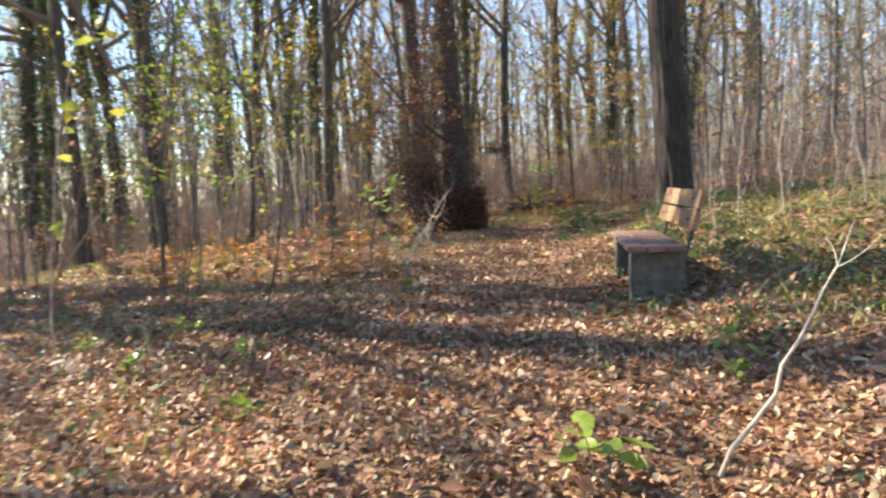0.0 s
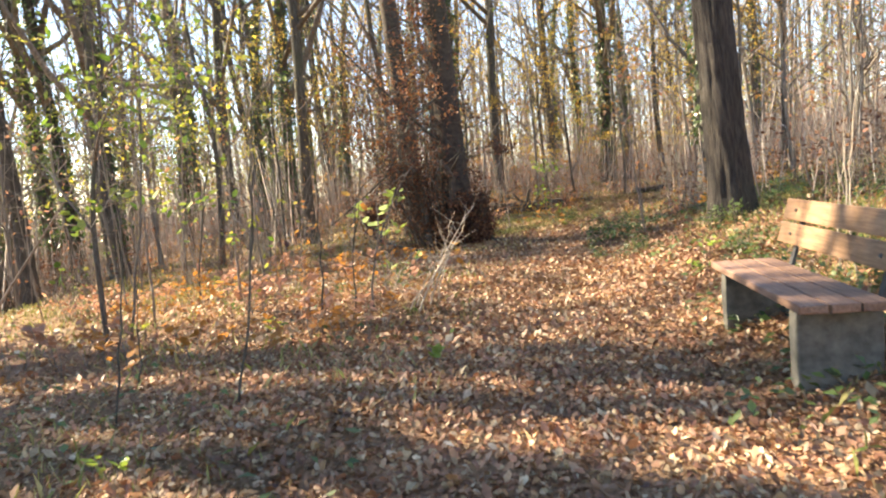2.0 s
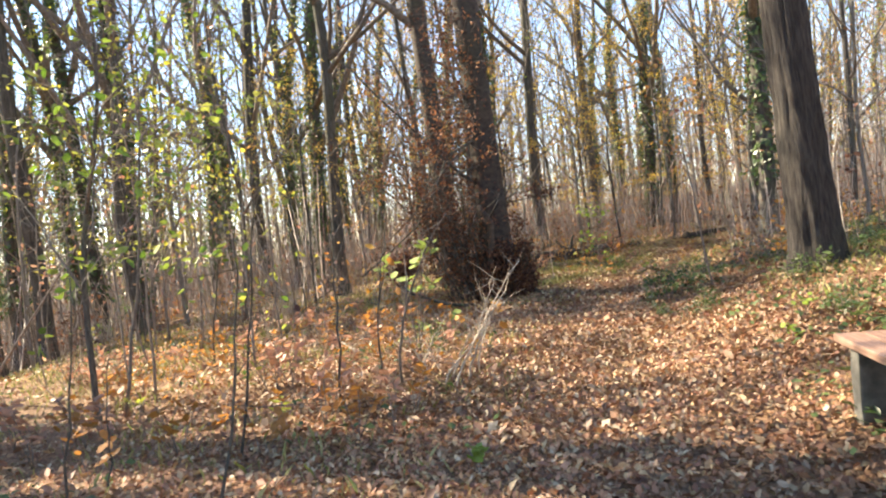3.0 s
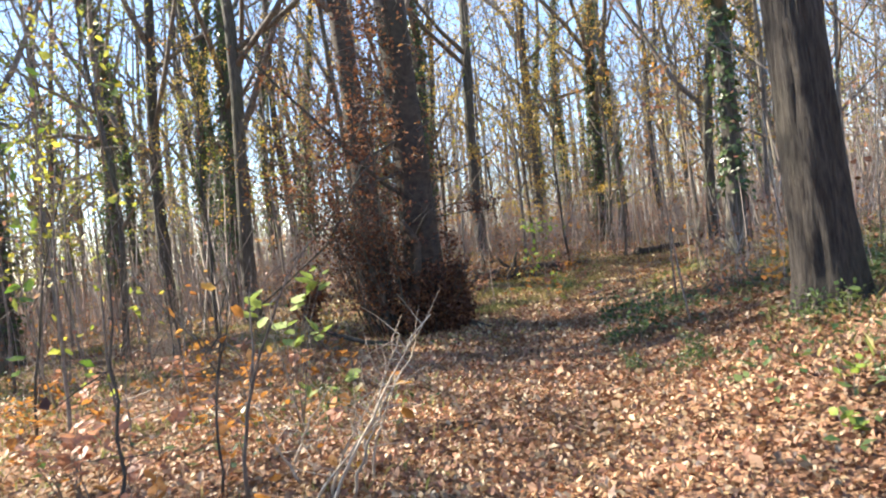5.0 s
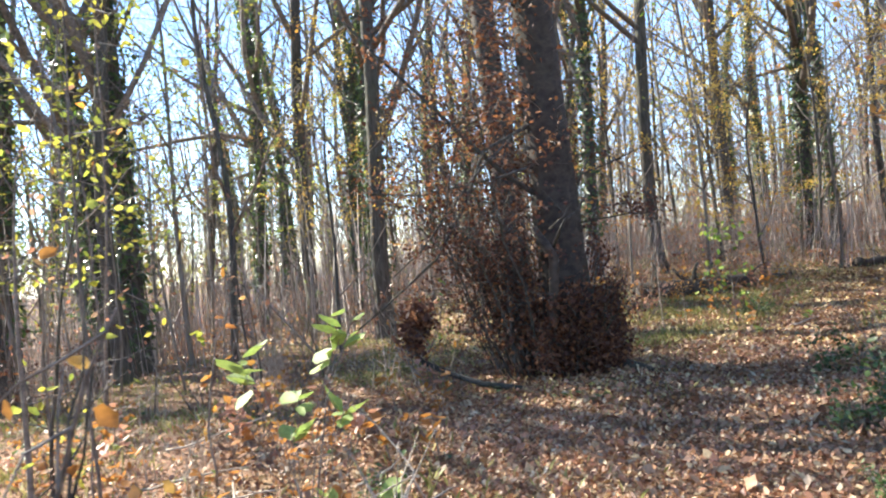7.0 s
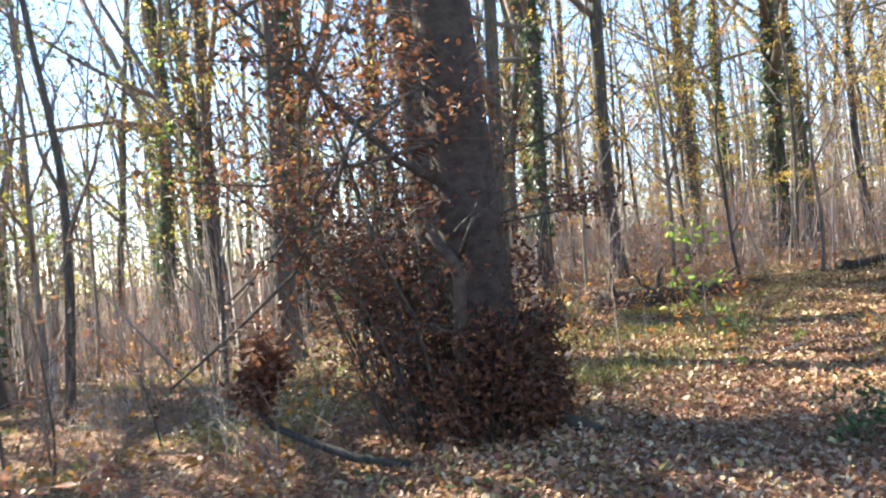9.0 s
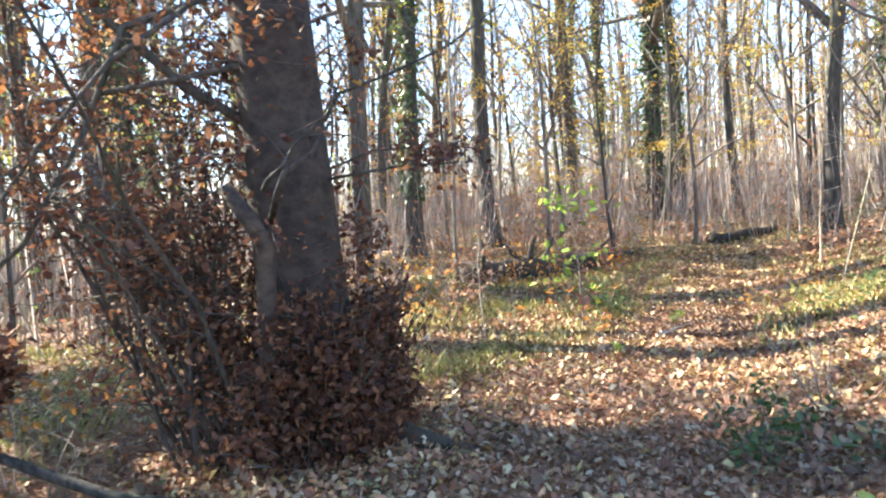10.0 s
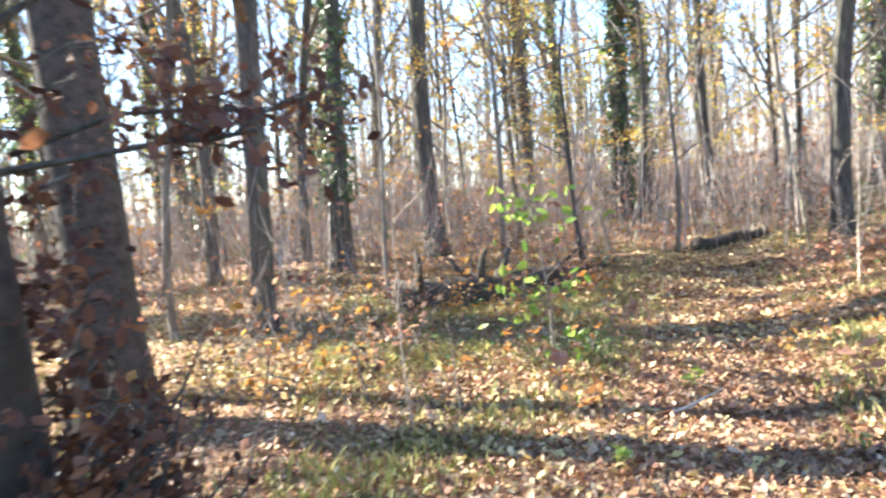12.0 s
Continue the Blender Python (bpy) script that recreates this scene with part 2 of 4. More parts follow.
JOINED = {"crown", "foliage", "ivy", "twig_mass", "foot_brush", "leafage", "shoot_brush"}   # parts whose pieces are too many and small to tell apart


def part(name, data, parent, label=""):
    ob = new(name, data)
    ob.parent = parent
    if label:
        ob["label"] = label
    if name in JOINED:
        ob["kind"] = "stuff"
    return ob


def box(b, x0, x1, y0, y1, z0, z1, bevel=0.008):
    """A chamfered block added to the bmesh b."""
    made = bmesh.ops.create_cube(b, size=1.0)["verts"]
    for v in made:
        v.co = (x0 + (v.co.x + 0.5) * (x1 - x0), y0 + (v.co.y + 0.5) * (y1 - y0), z0 + (v.co.z + 0.5) * (z1 - z0))
    if bevel:
        edges = {e for v in made for e in v.link_edges}
        bmesh.ops.bevel(b, geom=list(edges), offset=bevel, segments=2, affect="EDGES", profile=0.6)


def block(name, x0, x1, y0, y1, z0, z1, material, bevel=0.008, wear=0.0, cuts=0):
    b = bmesh.new()
    box(b, x0, x1, y0, y1, z0, z1, bevel)
    if cuts:
        bmesh.ops.subdivide_edges(b, edges=b.edges[:], cuts=cuts, use_grid_fill=True)
    if wear:
        for v in b.verts:
            v.co += Vector(noise.noise_vector(v.co * 9)) * wear
    me = bpy.data.meshes.new(name)
    b.to_mesh(me)
    b.free()
    me.materials.append(material)
    return me


# ---- the lie of the land ----
def smooth01(a, b, x):
    t = np.clip((x - a) / (b - a), 0, 1)
    return t * t * (3 - 2 * t)


def path_x(y):
    return np.interp(y, [-30, 0, 2, 4, 6, 8, 10, 12, 14, 17, 20, 25, 32, 60], [0, 0.2, 0, 0.1, 0.4, 0.8, 1.1, 1.5, 2.0, 3.0, 4.4, 7, 11, 24])


def land(x, y, fine=True):
    x, y = np.asarray(x, float), np.asarray(y, float)
    z = 0.05 + 0.38 * smooth01(-0.5, 4.2, y) + 0.05 * np.minimum(y, 0)
    z = np.where(y < -8, 0.05 - 0.4 + 0.01 * (y + 8), z)
    foot = np.interp(y, [0, 6, 11, 14, 17, 20, 25, 40], [1.6, 1.1, 1.2, 2.0, 3.2, 4.6, 8, 16])
    d = np.maximum(x - foot, 0)
    z = z + 0.22 * np.sqrt(d * d + 0.09) - 0.066 - 0.08 * np.maximum(d - 2.6, 0) - 0.08 * np.maximum(d - 5, 0)
    left = np.maximum(-1.0 - x, 0)
    z = z - 0.06 * left - 0.16 * np.maximum(left - 6.5, 0) + 0.10 * np.maximum(left - 22, 0)
    ahead = np.clip(y - 21, 0, 7) * 0.075 + np.maximum(y - 28, 0) * 0.015
    z = z + ahead * smooth01(-7, 1, x)
    if fine:
        z = z + 0.035 * np.sin(x * 1.9 + 0.6 * np.sin(y * 1.3)) * np.sin(y * 1.7 + 0.8) + 0.015 * np.sin(x * 5.3 + 1) * np.sin(y * 4.7 + 2)
    return z


def path_gap(x, y):
    """Distance from the middle of the path, which fades out in the wood."""
    return np.abs(x - path_x(y)) + np.maximum(np.asarray(y, float) - 23, 0)


def ground_z(x, y):
    return float(land(x, y))


def make_ground():
    near = np.arange(-14, 14.01, 0.2)
    xs = np.concatenate([-np.geomspace(400, 14.6, 26), near, np.geomspace(14.6, 400, 26)])
    yn = np.arange(-6, 34.01, 0.2)
    ys = np.concatenate([-np.geomspace(400, 6.6, 24), yn, 34 + np.geomspace(0.6, 380, 28)])
    gx, gy = np.meshgrid(xs, ys)
    far = np.hypot(gx, gy - 15)
    gz = land(gx, gy)
    gz = np.where(far > 70, gz * np.clip(1 - (far - 70) / 120, 0, 1) - 0.02 * np.maximum(far - 70, 0), gz)
    v = np.stack([gx, gy, gz], -1).reshape(-1, 3)
    nx, ny = len(xs), len(ys)
    i = (np.arange(ny - 1)[:, None] * nx + np.arange(nx - 1)[None, :]).reshape(-1)
    f = np.stack([i, i + 1, i + nx + 1, i + nx], -1)
    ob = new("ground", array_mesh("ground", v, f, SOIL, True))
    return tagged(ob, "brown woodland soil under fallen leaves", "ground", kind="structure")


def fallen_leaves():
    rng = np.random.default_rng(3)

    def field(x0, x1, y0, y1, count, low, high, blade, name, keep):
        x, y = rng.uniform(x0, x1, count), rng.uniform(y0, y1, count)
        ok = keep(x, y)
        x, y = x[ok], y[ok]
        z = land(x, y) + rng.uniform(0.0, 0.032, len(x))
        nrm = np.stack([rng.normal(0, 0.72, len(x)), rng.normal(0, 0.72, len(x)), np.ones(len(x))], -1)
        return new(name, scatter(name, np.stack([x, y, z], -1), nrm, rng.uniform(low, high, len(x)), LITTER, blade, rng))

    corridor = field(-6.5, 8, -0.5, 24, 520000, 0.024, 0.06, LEAF3, "fallen_leaves", lambda x, y: (np.abs(x - 0.3 - path_x(y)) < 2.2 + rng.exponential(1.3, len(x)) * np.where(x < 0, 1.3, 0.9)) & ((y > 15) | (x < path_x(y) + 2.0) | (rng.uniform(size=len(x)) < 0.4)))
    tagged(corridor, "brown and copper fallen leaves covering the path", "leaf litter", kind="stuff")
    outer = field(-17, 19, -3, 38, 112000, 0.055, 0.105, LEAF4, "leaf_litter", lambda x, y: np.hypot((x - path_x(y)) / 26, (y - 14) / 34) < rng.uniform(0.05, 1, len(x)))
    golden = field(-3, 9, 13.5, 26, 56000, 0.035, 0.08, LEAF3, "yellow_leaves", lambda x, y: (np.sin(x * 1.7 + 1) * np.sin(y * 1.3) + rng.normal(0, 0.5, len(x)) > 0) & (y > 13.8 + rng.exponential(1.8, len(x))))
    golden.data.materials[0] = LEAF_GOLD
    tagged(golden, "yellow and tan fallen leaves on the forest floor", "leaf litter", kind="stuff")
    tagged(outer, "dry brown fallen leaves spread over the forest floor", "leaf litter", kind="stuff")


def ground_plants():
    rng = np.random.default_rng(8)

    def spots(count, x0, x1, y0, y1, gap, patch, level):
        x, y = rng.uniform(x0, x1, count), rng.uniform(y0, y1, count)
        lump = np.sin(x * patch + 1.7 * np.sin(y * 0.9)) * np.sin(y * patch * 1.1 + 1.3 * np.sin(x * 0.8 + 1)) + rng.normal(0, 0.35, count)
        ok = (path_gap(x, y) > gap + rng.exponential(0.5, count)) & (lump > level)
        return x[ok], y[ok]

    x, y = spots(100000, -9, 12, 2.5, 32, 0.6, 1.3, 0.3)
    more = [spots(30000, -7, -0.5, 11.5, 21, 0.8, 1.7, 0.35), spots(42000, 2.3, 10, 3, 16, 1.5, 1.5, 0.0), spots(45000, 0.8, 6.5, 17, 23, 0.5, 1.7, 0.0)]
    x, y = np.concatenate([x, *(m[0] for m in more)]), np.concatenate([y, *(m[1] for m in more)])
    nrm = np.stack([rng.normal(0, 1, len(x)), rng.normal(0, 1, len(x)), rng.uniform(0.0, 0.4, len(x))], -1)
    up = np.stack([rng.normal(0, 0.5, len(x)), rng.normal(0, 0.5, len(x)), np.ones(len(x))], -1)
    g = new("grass", scatter("grass", np.stack([x, y, land(x, y)], -1), nrm, rng.uniform(0.03, 0.13, len(x)), GRASS, BLADE, rng, up))
    tagged(g, "thin yellow-green grass growing through fallen leaves", "grass", kind="stuff")
    x, y = spots(90000, -8, 12, 0.5, 32, 0.8, 0.9, 0.2)
    keep = (x > path_x(y)) | (rng.uniform(size=len(x)) < 0.35)
    x, y = x[keep], y[keep]
    more = [spots(13000, 1.5, 6.5, 6.5, 15, 0.8, 2.1, 0.5), spots(5000, 0.8, 4.5, 1.5, 6, 0.6, 2.1, 0.55), spots(15000, 2.4, 9.5, 4, 16, 1.5, 1.3, 0.1)]
    x, y = np.concatenate([x, *(m[0] for m in more)]), np.concatenate([y, *(m[1] for m in more)])
    nrm = np.stack([rng.normal(0, 0.35, len(x)), rng.normal(0, 0.35, len(x)), np.ones(len(x))], -1)
    i = new("ground_ivy", scatter("ground_ivy", np.stack([x, y, land(x, y) + rng.uniform(0.04, 0.13, len(x))], -1), nrm, rng.uniform(0.045, 0.095, len(x)), IVY, LEAF4, rng))
    tagged(i, "dark green ivy creeping among the fallen leaves", "ivy", kind="stuff")


# ---- trees ----
def wander(rng, start, step, n, bend, rise=0.0):
    pts, d = [Vector(start)], Vector(step)
    length = d.length
    for _ in range(n):
        d = (d + Vector((rng.gauss(0, bend), rng.gauss(0, bend), rng.gauss(0, bend) + rise)) * length).normalized() * length
        pts.append(pts[-1] + d)
    return pts


def at_on(pts, s):
    u = s * (len(pts) - 1)
    i = min(int(u), len(pts) - 2)
    return pts[i].lerp(pts[i + 1], u - i)


def grow(rng, height, r0, sides=8, clear=0.4, limbs=9, twigs=3, lean=0.02, flare=0.7, reach=0.3, furrow=None, bendy=0.018, forks=0):
    """Trunk, boughs and the tips where leaves may sit."""
    trunk, boughs, tips = Build(), Build(), []
    steps = 13
    lx, ly = rng.gauss(0, lean), rng.gauss(0, lean)
    ph = rng.uniform(0, 6)
    pts, rad = [], []
    low = [0, 0.008, 0.02, 0.045] if not furrow else [0.08 * i / 26 for i in range(26)] + [0.08 + 0.2 * i / 32 for i in range(32)]
    top = 0.28 if furrow else 0.08
    for s in low + [top + (1 - top) * i / steps for i in range(steps + 1)]:
        z = s * height
        w = bendy * height * (s ** 0.7)
        pts.append(Vector((lx * z + w * (math.sin(ph + 5 * s) + 0.4 * math.sin(ph * 3 + 13 * s)), ly * z + w * math.cos(ph * 1.7 + 4 * s), z - 0.12 * (s == 0))))
        rad.append(r0 * (1 - 0.8 * s) * (1 + flare * math.exp(-z / (1.6 * r0))))
    trunk.tube(pts, rad, sides, 0.0 if furrow else 0.04, rng)
    if furrow:
        centre = [p for p in pts for _ in range(sides)]
        for i, v in enumerate(trunk.v):
            out = Vector(v) - centre[i]
            n = out.normalized()
            q = Vector((n.x * furrow[1], n.y * furrow[1], v[2] * furrow[2]))
            ridge = 1 - abs(noise.noise(q)) * 2.2 + 0.5 * noise.noise(q * 2.3)
            lobe = noise.noise(Vector((n.x * 1.6, n.y * 1.6, v[2] * 0.35)))
            trunk.v[i] = tuple(Vector(v) + n * (furrow[0] * (ridge - 0.5) + out.length * 0.12 * lobe))

    def trunk_at(s):
        for i in range(len(pts) - 1):
            if pts[i + 1].z >= s * height:
                f = (s * height - pts[i].z) / (pts[i + 1].z - pts[i].z)
                return pts[i].lerp(pts[i + 1], f), rad[i] * (1 - f) + rad[i + 1] * f
        return pts[-1], rad[-1]

    for i in range(limbs + forks):
        steep = i >= limbs
        s = rng.uniform(0.14, 0.34) if steep else clear + (0.97 - clear) * (i + rng.random()) / limbs
        p, r = trunk_at(s)
        az = rng.uniform(0, 2 * math.pi)
        el = rng.uniform(1.0, 1.25) if steep else rng.uniform(0.35, 1.15)
        ln = height * rng.uniform(0.3, 0.45) if steep else height * reach * (1.15 - s) * rng.uniform(0.7, 1.25) + 0.5
        d = Vector((math.cos(az) * math.cos(el), math.sin(az) * math.cos(el), math.sin(el)))
        lp = wander(rng, p, d * (ln / 5), 5, 0.16, 0.06)
        lr = [r * (0.62 if steep else 0.5) * (1 - 0.85 * k / 5) + 0.004 for k in range(6)]
        boughs.tube(lp, lr, 5)
        for j in range(twigs):
            q = at_on(lp, rng.uniform(0.25, 0.98))
            d2 = (d + Vector((rng.gauss(0, 0.7), rng.gauss(0, 0.7), rng.gauss(0.1, 0.5)))).normalized()
            l2 = ln * rng.uniform(0.3, 0.6)
            tp = wander(rng, q, d2 * (l2 / 3), 3, 0.2, 0.05)
            boughs.tube(tp, [0.013, 0.01, 0.007, 0.003], 3)
            tips += tp[1:]
            for _ in range(3 if twigs > 1 else 2):
                q2 = at_on(tp, rng.uniform(0.3, 1))
                d3 = (d2 + Vector((rng.gauss(0, 0.8), rng.gauss(0, 0.8), rng.gauss(0, 0.6)))).normalized()
                sp = wander(rng, q2, d3 * (l2 * 0.22), 2, 0.25)
                boughs.tube(sp, [0.006, 0.005, 0.002], 3)
                tips += sp[1:]
    return trunk, boughs, tips, trunk_at


def leaves_at(name, tips, per, spread, low, high, material, nrng, chance=1.0, blade=LEAF4, flat=0.8, clumps=False):
    pos = np.array([tuple(t) for t in tips])
    if clumps:
        pos = np.repeat(pos[nrng.uniform(size=len(pos)) < chance], per, axis=0)
    else:
        pos = np.repeat(pos, per, axis=0)
        pos = pos[nrng.uniform(size=len(pos)) < chance]
    pos = pos + nrng.normal(0, spread, pos.shape) * (1, 1, 0.6)
    nrm = nrng.normal(0, flat, pos.shape) + (0, 0, 0.7)
    return scatter(name, pos, nrm, nrng.uniform(low, high, len(pos)), material, blade, nrng)


def ivy_round(trunk_at, height, low, high, count, nrng, name="ivy"):
    s = nrng.uniform(low, high, count)
    az = nrng.uniform(0, 2 * math.pi, count)
    pos, nrm = [], []
    for k in range(count):
        p, r = trunk_at(s[k])
        thick = r * 1.05 + abs(nrng.normal(0, 0.16)) * (0.5 + 0.5 * math.sin(7 * s[k] * height + az[k]))
        pos.append((p.x + math.cos(az[k]) * thick, p.y + math.sin(az[k]) * thick, p.z))
        nrm.append((math.cos(az[k]) + nrng.normal(0, 0.4), math.sin(az[k]) + nrng.normal(0, 0.4), 0.5))
    return scatter(name, np.array(pos), np.array(nrm), nrng.uniform(0.07, 0.16, count), IVY, LEAF4, nrng)


def forest_tree(seed, height, r0, label, leaf=None, leaf_share=0.0, ivy=None, bark_mat=None, name="tree", per=6, **kw):
    rng, nrng = random.Random(seed), np.random.default_rng(seed)
    trunk, boughs, tips, trunk_at = grow(rng, height, r0, **kw)
    ob = new(name)
    tagged(ob, label, name.replace("_", " "), "forest trees" if name == "tree" else "young trees")
    part("trunk", trunk.mesh("trunk", bark_mat or BARK_GREY), ob)
    part("crown", boughs.mesh("crown", TWIG), ob, "bare grey-brown branches")
    if leaf:
        part("foliage", leaves_at("foliage", tips, per, 0.2, 0.05, 0.11, leaf, nrng, leaf_share * 0.55, clumps=True), ob)
    if ivy:
        part("ivy", ivy_round(trunk_at, height, *ivy, nrng), ob, "dark green climbing ivy")
    return ob


def place(ob, x, y, turn=0.0, size=1.0, first=None, tilt=(0.0, 0.0)):
    m = pose(x, y, ground_z(x, y) - 0.03, tilt[0], tilt[1], turn)
    if first is not None and first not in USED:
        USED.add(first)
        c = ob
        c.matrix_basis = m
    else:
        c = copy_thing(ob, m)
    c.scale = (size, size, size)
    return c


USED = set()


# ---- the bench ----
def make_bench():
    """Concrete ends, three seat planks, two back planks on steel straps. Local y along the bench, x towards the back."""
    ob = new("bench")
    tagged(ob, "park bench with concrete ends and brown wooden planks beside the path", "bench")
    for y in (0.0, 1.36):
        part("concrete_end", block("concrete_end", 0.0, 0.42, y - 0.06, y + 0.06, -0.15, 0.40, CONCRETE, 0.015, 0.006, 3), ob, "mossy grey concrete support")
    for k in range(3):
        part("seat_plank", block("seat_plank", -0.03 + k * 0.148, 0.107 + k * 0.148, -0.2, 1.56, 0.402, 0.447, PLANK_SEAT, 0.008, 0.003, 2), ob, "weathered reddish-brown plank")
    lean = Matrix.Rotation(radians(16), 4, "Y")
    for k in range(2):
        me = block("back_plank", -0.022, 0.022, -0.2, 1.56, 0.0, 0.145, PLANK, 0.008, 0.003, 2)
        me.transform(Matrix.Translation((0.455, 0, 0.56)) @ lean @ Matrix.Translation((0, 0, 0.165 * k)))
        part("back_plank", me, ob, "orange-brown varnished plank")
    for y in (0.03, 1.33):
        me = block("back_strap", 0.024, 0.045, y - 0.03, y + 0.03, -0.42, 0.3, STEEL, 0.004)
        me.transform(Matrix.Translation((0.455, 0, 0.56)) @ lean)
        strap = part("back_strap", me, ob, "dark steel back support")
        for z in (0.07, 0.235):
            bm = bmesh.new()
            bmesh.ops.create_uvsphere(bm, u_segments=8, v_segments=5, radius=0.013)
            bolt = bpy.data.meshes.new("bolt")
            bm.to_mesh(bolt)
            bm.free()
            bolt.materials.append(STEEL)
            bolt.transform(Matrix.Translation((0.455, 0, 0.56)) @ lean @ Matrix.Translation((-0.024, y, z)))
            part("bolt", bolt, strap, "round bolt head")
    ob.matrix_basis = pose(1.475, 5.72, 0.515, 0, 0, -9)
    return ob


# ---- single trees by the path ----
def twiggy(build, rng, pts, count, low, high, r=0.006, ends=None, spread=1.0, up=0.2):
    for _ in range(count):
        q = at_on(pts, rng.uniform(0.15, 1))
        d = Vector((rng.gauss(0, spread), rng.gauss(0, spread), rng.gauss(up, 0.6))).normalized()
        tw = wander(rng, q, d * (rng.uniform(low, high) / 3), 3, 0.25)
        build.tube(tw, [r, r * 0.8, r * 0.6, r * 0.3], 3)
        if ends is not None:
            ends += tw[1:]


def make_beech():
    rng, nrng = random.Random(21), np.random.default_rng(21)
    ob = new("beech_tree")
    tagged(ob, "large beech with shaggy brown-leaved shoots round its base", "tree")
    trunk, boughs, tips, trunk_at = grow(rng, 22, 0.265, bendy=0.008, sides=48, clear=0.3, limbs=13, twigs=5, lean=0.0, flare=0.5, furrow=(0.006, 5, 2.5))
    part("trunk", trunk.mesh("trunk", BARK_BEECH), ob)
    part("crown", boughs.mesh("crown", TWIG), ob, "bare grey-brown branches")
    part("leafage", leaves_at("leafage", tips, 2, 0.15, 0.06, 0.1, LEAF_BROWN, nrng, 0.5), ob, "withered copper leaves")
    # dense skirt of shoots round the foot
    shoots, ends = Build(), []
    for i in range(320):
        az = rng.uniform(0, 2 * math.pi) if i < 230 else rng.uniform(-2.1, 0.2)
        if math.cos(az) < -0.5 and i % 2:
            continue
        z = abs(rng.gauss(0.0, 0.55)) * (0.75 if math.sin(az) < -0.2 else 1.0)
        p = Vector((0.36 * math.cos(az), 0.36 * math.sin(az), min(z, 1.6)))
        d = Vector((math.cos(az), math.sin(az), rng.uniform(0.3, 1.8))).normalized()
        sp = wander(rng, p, d * rng.uniform(0.06, 0.16) * (0.48 if math.cos(az) > -0.35 else 0.85) * max(0.45, 1.1 - 0.5 * z), 4, 0.22, 0.05)
        shoots.tube(sp, [0.01, 0.008, 0.006, 0.004, 0.002], 3)
        ends += sp[1:]
    part("foot_brush", shoots.mesh("foot_brush", TWIG), ob, "tangle of thin basal shoots")
    part("leafage", leaves_at("leafage", ends, 8, 0.06, 0.028, 0.066, LEAF_BROWN, nrng, 0.95, LEAF3, 1.4), ob, "withered dark brown leaves")
    # stems of regrowth beside the trunk
    ends = []
    for i in range(42):
        az = rng.uniform(2.2, 3.8)
        out = rng.uniform(0.3, 0.9)
        p = Vector((out * math.cos(az), out * math.sin(az) * 0.8, -0.05))
        d = Vector((math.cos(az) * 0.16 - abs(rng.gauss(0, 0.12)), rng.gauss(0.05, 0.12), 1)).normalized()
        ln = rng.uniform(1.6, 4.8)
        sp = wander(rng, p, d * (ln / 7), 7, 0.14, 0.02)
        r = rng.uniform(0.006, 0.017)
        stem = Build()
        stem.tube(sp, [r * (1 - 0.11 * k) for k in range(8)], 6)
        twiggy(stem, rng, sp, 16, 0.2, 0.75, 0.006, ends, 1.0, 0.25)
        part("side_stem", stem.mesh("side_stem", BARK_GREY), ob)
    part("leafage", leaves_at("leafage", ends, 6, 0.09, 0.028, 0.066, LEAF_BROWN, nrng, 0.6, LEAF3, 1.4), ob, "copper-brown withered leaves")
    # short shoots up the bole
    bole, ends = Build(), []
    for i in range(70):
        z = rng.uniform(1.5, 5.2)
        p, r = trunk_at(z / 22)
        az = rng.uniform(2.0, 4.3)
        d = Vector((math.cos(az), math.sin(az), rng.uniform(0.0, 0.8))).normalized()
        sp = wander(rng, p + Vector((math.cos(az), math.sin(az), 0)) * r * 0.9, d * rng.uniform(0.1, 0.22), 4, 0.2, -0.03)
        bole.tube(sp, [0.009, 0.007, 0.005, 0.004, 0.002], 3)
        ends += sp[1:]
    part("shoot_brush", bole.mesh("shoot_brush", TWIG), ob)
    part("leafage", leaves_at("leafage", ends, 6, 0.1, 0.035, 0.075, LEAF_BROWN, nrng, 0.8, LEAF3, 1.4), ob, "rust-brown withered leaves")
    # spiky shoots fanning out beside the foot, away from the regrowth
    fan, ends = Build(), []
    for i in range(26):
        az = rng.uniform(-1.2, 0.7)
        p = Vector((0.32 * math.cos(az), 0.32 * math.sin(az), rng.uniform(0.1, 0.75)))
        d = Vector((math.cos(az) * 0.9, math.sin(az) * 0.9, rng.uniform(0.7, 1.9))).normalized()
        sp = wander(rng, p, d * rng.uniform(0.065, 0.14), 5, 0.1, 0.04)
        fan.tube(sp, [0.012, 0.01, 0.008, 0.006, 0.004, 0.002], 4)
        twiggy(fan, rng, sp, 5, 0.06, 0.16, 0.004, ends, 0.6, 0.6)
        ends += sp[2:4]
    part("foot_brush", fan.mesh("foot_brush", BARK_GREY), ob, "spiky dark shoots fanning from the foot")
    part("leafage", leaves_at("leafage", ends, 2, 0.04, 0.025, 0.055, LEAF_BROWN, nrng, 0.7, LEAF3, 1.4), ob, "withered dark brown leaves")
    for az, ln, r in ((-0.15, 0.95, 0.1), (-0.9, 0.7, 0.08), (-2.1, 0.7, 0.08), (1.0, 0.8, 0.1)):
        root = Build()
        rp = [Vector((math.cos(az) * q, math.sin(az) * q, 0.3 * (1 - (q - 0.1) / ln) ** 1.8 - 0.07)) for q in (0.1, 0.1 + 0.25 * ln, 0.1 + 0.5 * ln, 0.1 + 0.75 * ln, 0.08 + ln)]
        root.tube(rp, [r * 1.4, r * 1.15, r * 0.85, r * 0.55, r * 0.2], 10, 0.07, rng)
